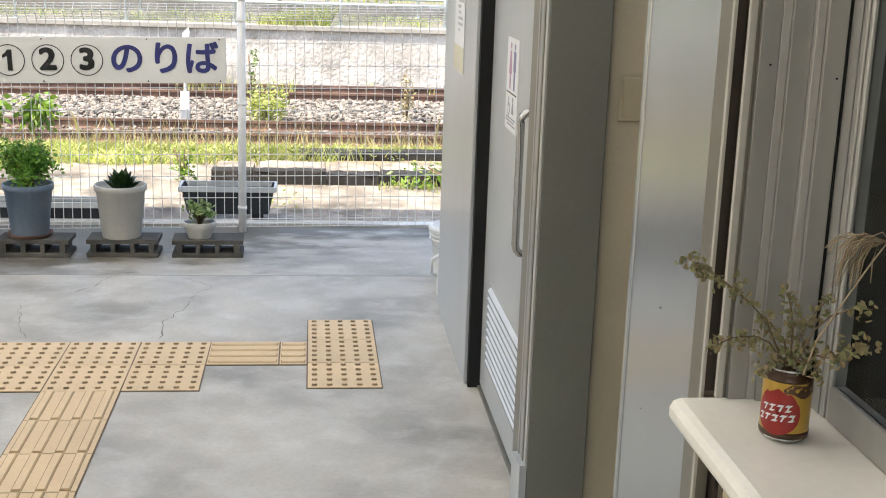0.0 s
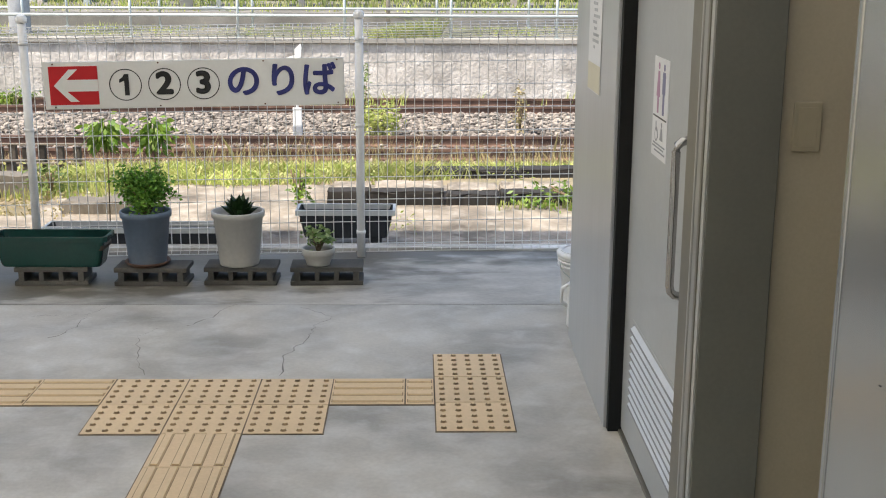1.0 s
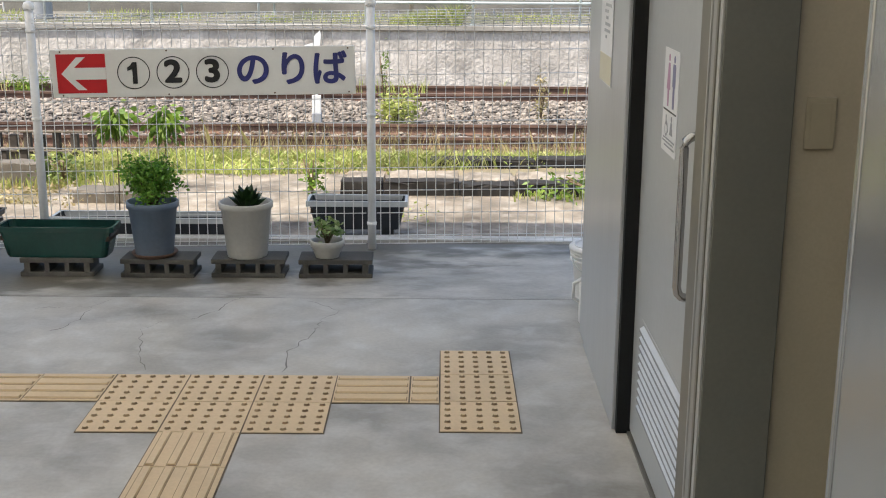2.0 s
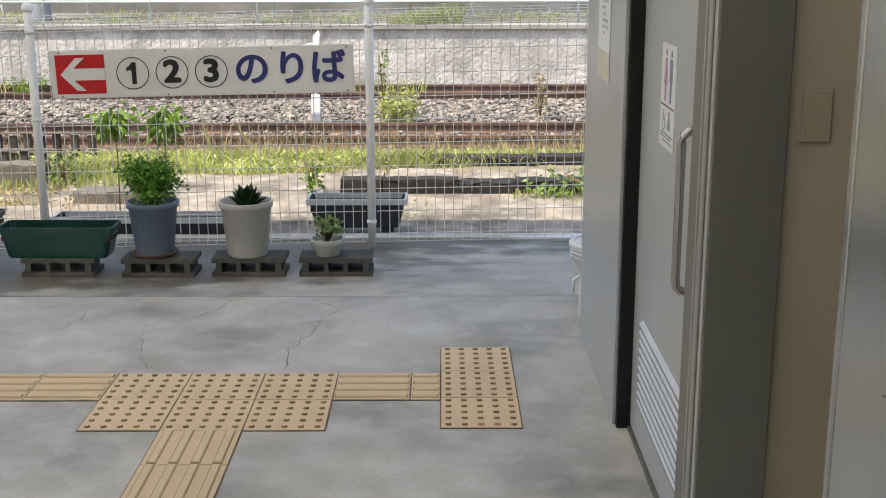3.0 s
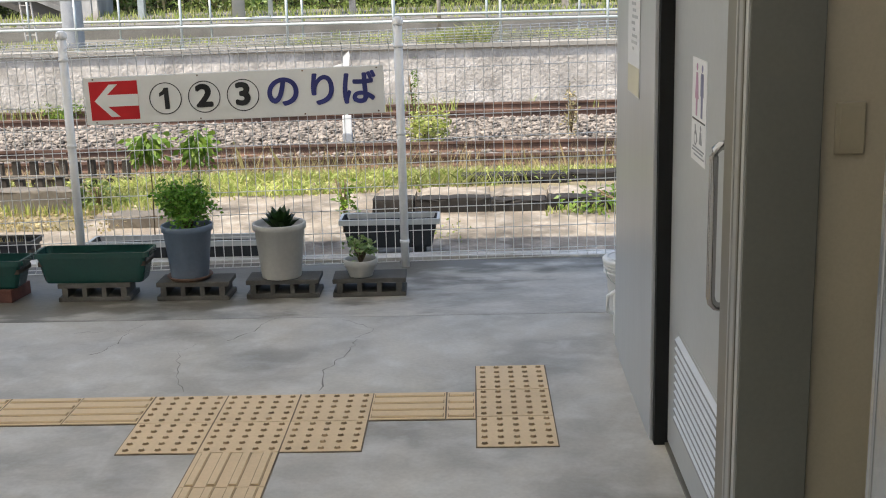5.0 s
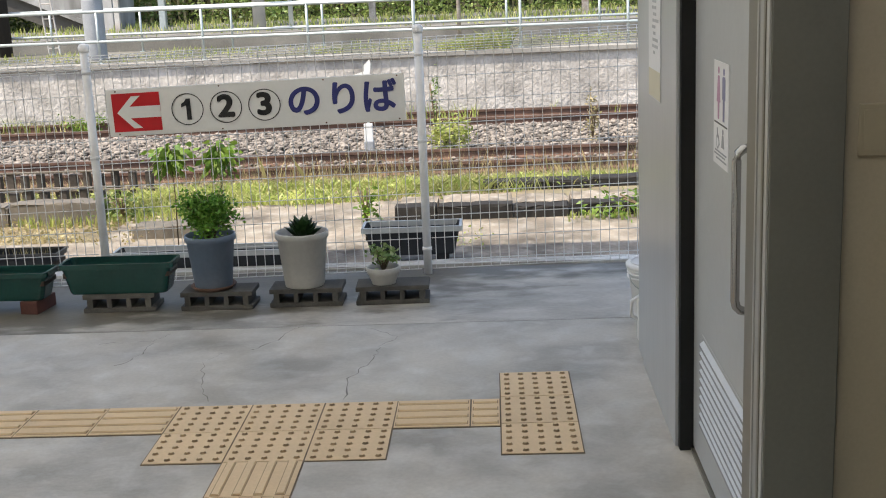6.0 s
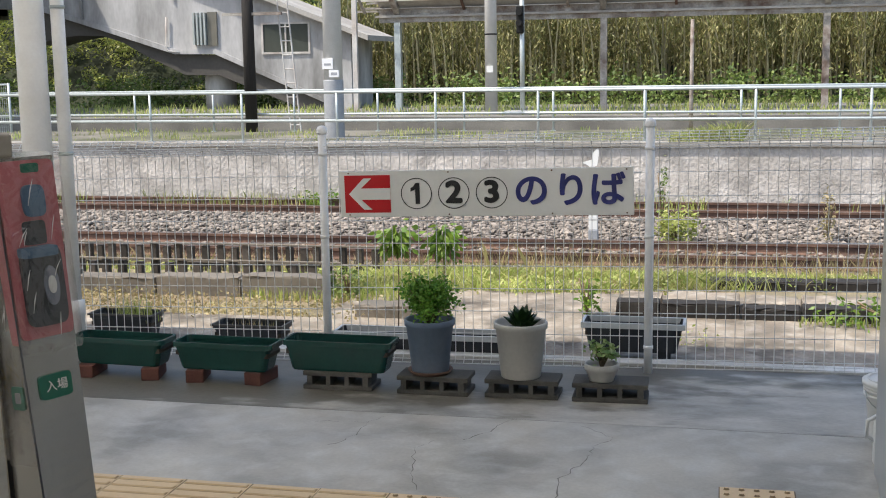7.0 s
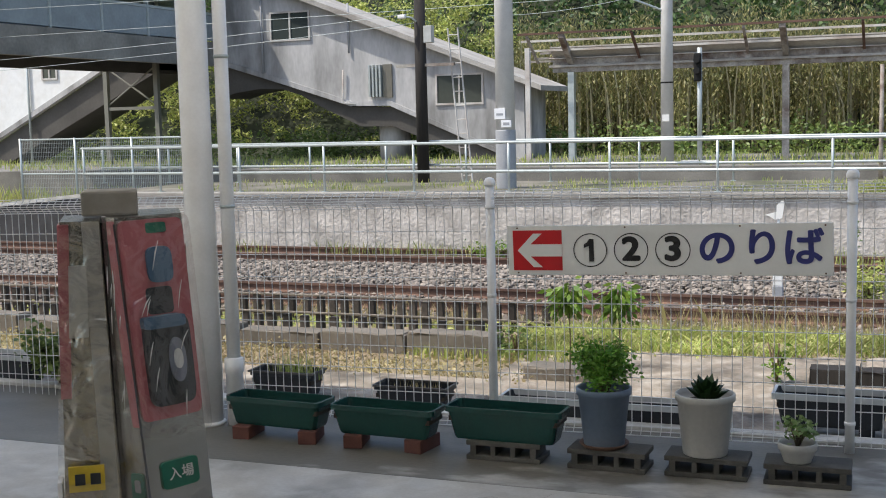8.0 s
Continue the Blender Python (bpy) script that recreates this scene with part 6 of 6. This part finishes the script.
    part("drain_pipe", tube(bmesh.new(), (-33.9, 40.92, 0.1), (-33.9, 40.92, 5.6), 0.05, seg=8), M["galv"], b)
    for x, y in ((-29.2, 39.8), (-26.9, 39.8)):
        part("trestle_leg", B(x - 0.09, x + 0.09, y - 0.09, y + 0.09, 0.1, 4.1), M["jamb"], b)
    part("trestle_beam", B(-29.2, -26.9, 39.75, 39.9, 2.35, 2.47), M["jamb"], b)
    for a, c in (((-29.2, 2.5), (-26.9, 4.0)), ((-26.9, 2.5), (-29.2, 4.0))):
        part("brace", tube(bmesh.new(), (a[0], 39.8, a[1]), (c[0], 39.8, c[1]), 0.035, seg=6), M["jamb"], b)


footbridge()


# ---- the old canopy ----
def canopy():
    c = thing("platform_canopy", (0, 0, 0.2), "old rusting steel platform canopy on posts", "canopy")
    y0, y1 = 36.9, 39.4
    for i in range(4):
        x = -10.3 + 6.6 * i
        part("post", B(x - 0.10, x + 0.10, 38.02, 38.24, 0, 2.84), M["old_steel"] if i else M["galv"], c)
        part("arm", slab(bmesh.new(), [(y0, 3.86), (38.13, 3.02), (y1, 3.38), (y1, 3.56), (38.13, 3.26), (y0, 4.02)], x - 0.09, x + 0.09, "x"), M["old_steel"], c)
    part("end_post", B(-11.5, -11.35, 37.0, 37.15, 0, 3.6), M["old_white_steel"], c)
    for y, z, m in ((y0, 3.98, "rust"), (37.3, 3.78, "old_white_steel"), (37.7, 3.5, "old_white_steel"), (38.13, 3.18, "old_steel"), (38.7, 3.3, "old_steel"), (y1, 3.5, "old_steel")):
        part("purlin", B(-11.7, 20, y - 0.035, y + 0.035, z, z + 0.065), M[m], c)
    part("main_beam", B(-10.9, 20, 38.06, 38.2, 2.84, 3.27), M["old_steel"], c, "rust-streaked main beam")
    part("gutter", B(-11.0, 20, 37.97, 38.06, 3.0, 3.07), M["roof_sheet"], c)
    part("beam_flange", B(-11.0, 20, 37.98, 38.28, 3.272, 3.30), M["old_white_steel"], c)
    for i in range(9):
        x = -11.4 + 3.3 * i
        part("rafter", slab(bmesh.new(), [(y0, 3.90), (38.13, 3.14), (38.13, 3.20), (y0, 3.97)], x - 0.04, x + 0.04, "x"), M["rust" if i % 2 else "old_steel"], c)
    part("roof_remnant", slab(bmesh.new(), [(37.75, 3.60), (38.13, 3.29), (y1, 3.62), (y1, 3.65), (38.13, 3.33), (37.75, 3.64)], -10.9, 20, "x"), M["roof_sheet"], c)


canopy()


# ---- poles, signal, wires ----
def mast(name, x, y, z, r0, r1, h, material, label):
    p = thing(name, (x, y, z), label, "pole", "lineside poles")
    part("shaft", tube(bmesh.new(), (0, 0, 0), (0, 0, h), r0, r1, seg=18), material, p)
    return p


p1 = mast("utility_pole", -7.23, 22.0, 0.36, 0.185, 0.15, 9.0, M["pole"], "tall grey concrete pole with white plates on the platform")
part("number_plate", B(-0.15, 0.06, -0.196, -0.172, 1.30, 1.50, bev=0.004), M["paper"], p1, "white plate with an unreadable mark")
part("plate_bar", B(-0.11, 0.02, -0.199, -0.196, 1.37, 1.41), M["bars_grey"], p1)
part("number_plate", B(-0.02, 0.17, -0.194, -0.150, 1.15, 1.28, bev=0.004), M["paper"], p1, "white plate with an unreadable mark")
part("plate_bar", B(0.02, 0.14, -0.197, -0.194, 1.19, 1.24), M["bars_grey"], p1)
part("band", lathe(bmesh.new(), [(0.187, 0.0), (0.189, 0.02), (0.189, 1.08), (0.187, 1.10)], 18), M["bars_grey"], p1)
p2 = mast("wooden_pole", -9.72, 24.0, 0.36, 0.13, 0.115, 4.3, M["wood_dark"], "dark tarred wooden pole with a lamp arm")
part("cross_arm", B(-0.55, 0.75, -0.05, 0.05, 2.42, 2.48), M["old_steel"], p2)
part("lamp_arm", pipe(bmesh.new(), [(0, -0.05, 3.3), (-0.1, -0.2, 3.42), (-0.25, -0.3, 3.45)], 0.02, 6), M["galv"], p2)
part("lamp_head", B(-0.35, -0.18, -0.36, -0.26, 3.40, 3.48, bev=0.02), M["white_paint"], p2)
part("junction_box", B(0.12, 0.30, -0.12, 0.05, 2.9, 3.25, bev=0.01), M["grey_box"], p2)
ld = thing("steel_ladder", (-9.06, 24.1, 0.36), "thin white steel ladder leaning by the wooden pole", "ladder")
for dx in (0, 0.22):
    part("stringer", tube(bmesh.new(), (dx + 0.18, 0, 0), (dx - 0.12, 0.1, 3.2), 0.018, seg=6), M["old_white_steel"], ld)
for i in range(11):
    f = (i + 0.5) / 11
    part("rung", tube(bmesh.new(), (0.18 - 0.3 * f, 0.1 * f, 3.2 * f), (0.40 - 0.3 * f, 0.1 * f, 3.2 * f), 0.012, seg=6), M["old_white_steel"], ld)
far_pole = mast("utility_pole", -6.86, 36.0, 0.2, 0.19, 0.15, 9.5, M["pole"], "grey concrete pole on the far platform")
part("band", lathe(bmesh.new(), [(0.178, 2.34), (0.186, 2.345), (0.186, 2.385), (0.178, 2.39)], 16), M["rubber"], far_pole, "dark steel band")
part("number_plate", B(-0.10, 0.10, -0.205, -0.185, 1.24, 1.44), M["sign_white"], far_pole, "small white plate")
mast("steel_post", -0.9, 33.8, -0.7, 0.06, 0.05, 3.5, M["old_steel"], "slim rusty steel post by the far track")
sg = mast("signal_mast", -5.8, 35.3, 0.2, 0.07, 0.07, 3.3, M["galv"], "railway signal mast with a dark lamp head")
part("signal_head", B(-0.15, 0.07, -0.16, -0.04, 2.35, 3.15, bev=0.04), M["rubber"], sg, "dark signal lamp head")
for z in (2.95, 2.65):
    part("lamp_hood", tube(bmesh.new(), (-0.04, -0.34, z), (-0.04, -0.15, z), 0.09, seg=12), M["rubber"], sg)
part("signal_box", B(-0.5, 0.5, -0.2, 0.2, 0.0, 0.12, bev=0.02), M["grey_box"], sg)


def cable(a, b, sag, r, label):
    a, b = Vector(a), Vector(b)
    pts = [a.lerp(b, k / 16) - Vector((0, 0, sag * 4 * (k / 16) * (1 - k / 16))) for k in range(17)]
    tagged(part("overhead_cable", pipe(bmesh.new(), pts, r, 4), M["galv"]), label, "cable", "overhead cables")


for a, b, sag, r in (((-40, 26.5, 4.1), (30, 26.5, 4.9), 0.25, 0.006), ((-40, 26.5, 5.2), (30, 26.5, 5.8), 0.7, 0.006), ((-9.6, 24.0, 3.9), (-30, 24.5, 3.2), 0.15, 0.006), ((-9.6, 24.0, 3.7), (-30, 24.5, 2.9), 0.15, 0.006), ((-7.23, 22.0, 4.9), (25, 23.0, 6.2), 0.4, 0.007), ((-6.75, 36.0, 5.3), (-14, 41.0, 5.2), 0.2, 0.009)):
    cable(a, b, sag, r, "thin pale overhead cable between poles")
arm = thing("catenary_bracket", (-6.86, 36.0, 0.2), "steel bracket arm on the far pole", "bracket")
part("stay", tube(bmesh.new(), (0, 0, 4.4), (-2.6, -1.5, 5.5), 0.03, seg=6), M["galv"], arm)
part("brace", tube(bmesh.new(), (0, 0, 5.6), (-2.6, -1.5, 5.5), 0.02, seg=6), M["galv"], arm)


def mesh_gate():
    f = thing("platform_fence", (-20.2, 24.0, -0.2), "grey mesh safety fence at the platform end", "fence")
    for i in range(4):
        part("post", tube(bmesh.new(), (i * 1.6, 0, 0), (i * 1.6, 0, 1.65), 0.03, seg=8), M["galv"], f)
    for z in (1.62, 0.8, 0.1):
        part("rail", tube(bmesh.new(), (0, 0, z), (4.8, 0, z), 0.02, seg=6), M["galv"], f)
    for i in range(95):
        part("slat", B(i * 0.05 + 0.02, i * 0.05 + 0.0245, -0.003, 0.003, 0.1, 1.62), M["galv"], f)
    for i in range(14):
        part("cross_wire", B(0, 4.8, -0.007, -0.003, 0.16 + 0.105 * i, 0.1645 + 0.105 * i), M["galv"], f)


mesh_gate()
ramp = slab(bmesh.new(), [(-15.6, 0.36), (-20.5, -0.10), (-24.0, -0.9), (-15.6, -0.9)], 21.4, 24.3)
tagged(part("platform_ramp", ramp, M["jamb"]), "sloping end of the island platform", "platform", kind="structure")
tagged(part("platform_end_wall", slab(bmesh.new(), [(-15.6, 0.30), (-20.5, -0.16), (-20.5, -0.9), (-15.6, -0.9)], 21.2, 21.4), M["shaded_wall"]), "platform end wall with its shadow put into dark concrete", "wall", kind="structure")
tagged(part("ramp_edge", slab(bmesh.new(), [(-15.6, 0.385), (-20.5, -0.075), (-20.5, -0.155), (-15.6, 0.305)], 21.16, 21.44), M["gutter"]), "pale concrete edge along the platform ramp", "platform", kind="structure")


# ---- far track, hill and woods ----
tagged(part("far_rail", B(-60, 40, 26.0, 26.06, -0.86, -0.40), M["rust"]), "rusty rail of the far track", "railway track", kind="structure")
tagged(part("far_rail", B(-60, 40, 27.1, 27.16, -0.86, -0.40), M["rust"]), "rusty rail of the far track", "railway track", kind="structure")


def hill_height(x, y):
    return np.interp(y, [44, 47, 52, 60, 80], [0.0, 0.6, 4.0, 11.0, 26.0]) + 0.8 * np.sin(x * 0.13) * np.clip((y - 46) / 8, 0, 1)


def hillside():
    bm = bmesh.new()
    xs, ys = np.linspace(-120, 90, 60), np.linspace(44.2, 90, 16)
    grid = [[bm.verts.new((x, y, float(hill_height(x, y)) - 0.2)) for x in xs] for y in ys]
    for a, b in zip(grid, grid[1:]):
        for k in range(len(xs) - 1):
            bm.faces.new((a[k], a[k + 1], b[k + 1], b[k])).smooth = True
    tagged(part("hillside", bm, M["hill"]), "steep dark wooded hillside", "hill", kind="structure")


hillside()


def woods():
    rng = np.random.default_rng(90)
    # bamboo: leaning culms and hanging leaves
    n = 900
    x, y = rng.uniform(-15.5, 14, n), rng.uniform(45.5, 49.5, n)
    z0 = hill_height(x, y) - 0.2
    h = np.clip(4.2 - z0 + rng.normal(0, 0.45, n), 1.5, 6)
    lx, ly = rng.normal(0, 0.35, n), rng.normal(-0.25, 0.25, n)
    verts, faces = [], []
    levels = (0.0, 0.5, 1.0)
    for i in range(n):
        base = len(verts)
        for f in levels:
            cx, cy, cz = x[i] + lx[i] * f * f, y[i] + ly[i] * f * f, z0[i] + h[i] * f
            r = 0.048 * (1 - 0.7 * f)
            for k in range(3):
                verts.append((cx + r * math.cos(2.094 * k), cy + r * math.sin(2.094 * k), cz))
        for s in range(2):
            for k in range(3):
                a, b = base + 3 * s + k, base + 3 * s + (k + 1) % 3
                faces.append((a, b, b + 3, a + 3))
    tagged(cloud("bamboo_culms", verts, faces, M["bamboo_stem"]), "slender yellowing bamboo culms", "bamboo", kind="stuff")
    k_b = 4300
    pick = rng.integers(0, n, k_b)
    f = rng.uniform(0.15, 1.05, k_b) ** 0.8
    c = np.stack([x[pick] + lx[pick] * f * f, y[pick] + ly[pick] * f * f, z0[pick] + h[pick] * f], 1)
    c += rng.normal(0, 0.25, c.shape)
    pts = (c[:, None] + rng.normal(0, 1, (len(c), 36, 3)) * np.array([0.14, 0.14, 0.36])).reshape(-1, 3)
    tagged(leaves("bamboo_leaves", pts, 0.19, M["bamboo_leaf"], droop=1.8, slim=0.22, seed=91), "olive and tan drooping bamboo leaves", "bamboo", kind="stuff")
    # shrubs at the foot of the hill
    m = 900
    c = np.stack([rng.uniform(-55, 16, m), rng.uniform(43.6, 45.0, m), rng.uniform(0.1, 1.15, m) ** 1.2], 1)
    pts = (c[:, None] + rng.normal(0, 1, (m, 26, 3)) * np.array([0.3, 0.2, 0.2])).reshape(-1, 3)
    tagged(leaves("hill_foot_shrubs", pts, 0.17, M["shrub"], droop=0.2, slim=0.55, seed=92), "fresh green shrubs at the foot of the bamboo", "shrubs", kind="stuff")
    # brighter trees beneath and beyond the footbridge
    m = 620
    c = np.stack([rng.uniform(-55, -15.5, m), rng.uniform(46.0, 50.5, m), rng.uniform(0.6, 7.0, m)], 1)
    d = rng.normal(0, 1, (m, 120, 3))
    d /= np.linalg.norm(d, axis=2)[..., None]
    pts = (c[:, None] + d * rng.uniform(0.55, 1.05, (m, 120, 1)) * rng.uniform(0.4, 0.95, (m, 1, 1)) * np.array([0.9, 0.8, 0.8])).reshape(-1, 3)
    tagged(leaves("sunlit_thicket", pts, 0.165, M["thicket"], droop=0.4, slim=0.45, seed=93), "sunlit yellow-green thicket behind the stairs", "thicket", kind="stuff")
    # tree crowns up the slope
    m = 1900
    cx, cy = rng.uniform(-75, 30, m), rng.uniform(49.5, 66, m)
    c = np.stack([cx, cy, hill_height(cx, cy) + rng.uniform(0.3, 2.6, m)], 1)
    d = rng.normal(0, 1, (m, 44, 3))
    d /= np.linalg.norm(d, axis=2)[..., None]
    pts = (c[:, None] + d * rng.uniform(0.5, 1.0, (m, 44, 1)) * rng.uniform(0.8, 1.5, (m, 1, 1)) * np.array([1.0, 1.0, 0.75])).reshape(-1, 3)
    tagged(leaves("hill_woods", pts, 0.29, M["tree_leaf"], droop=0.1, slim=0.6, seed=94), "dense dark green broadleaf woods on the hill", "woods", kind="stuff")


woods()
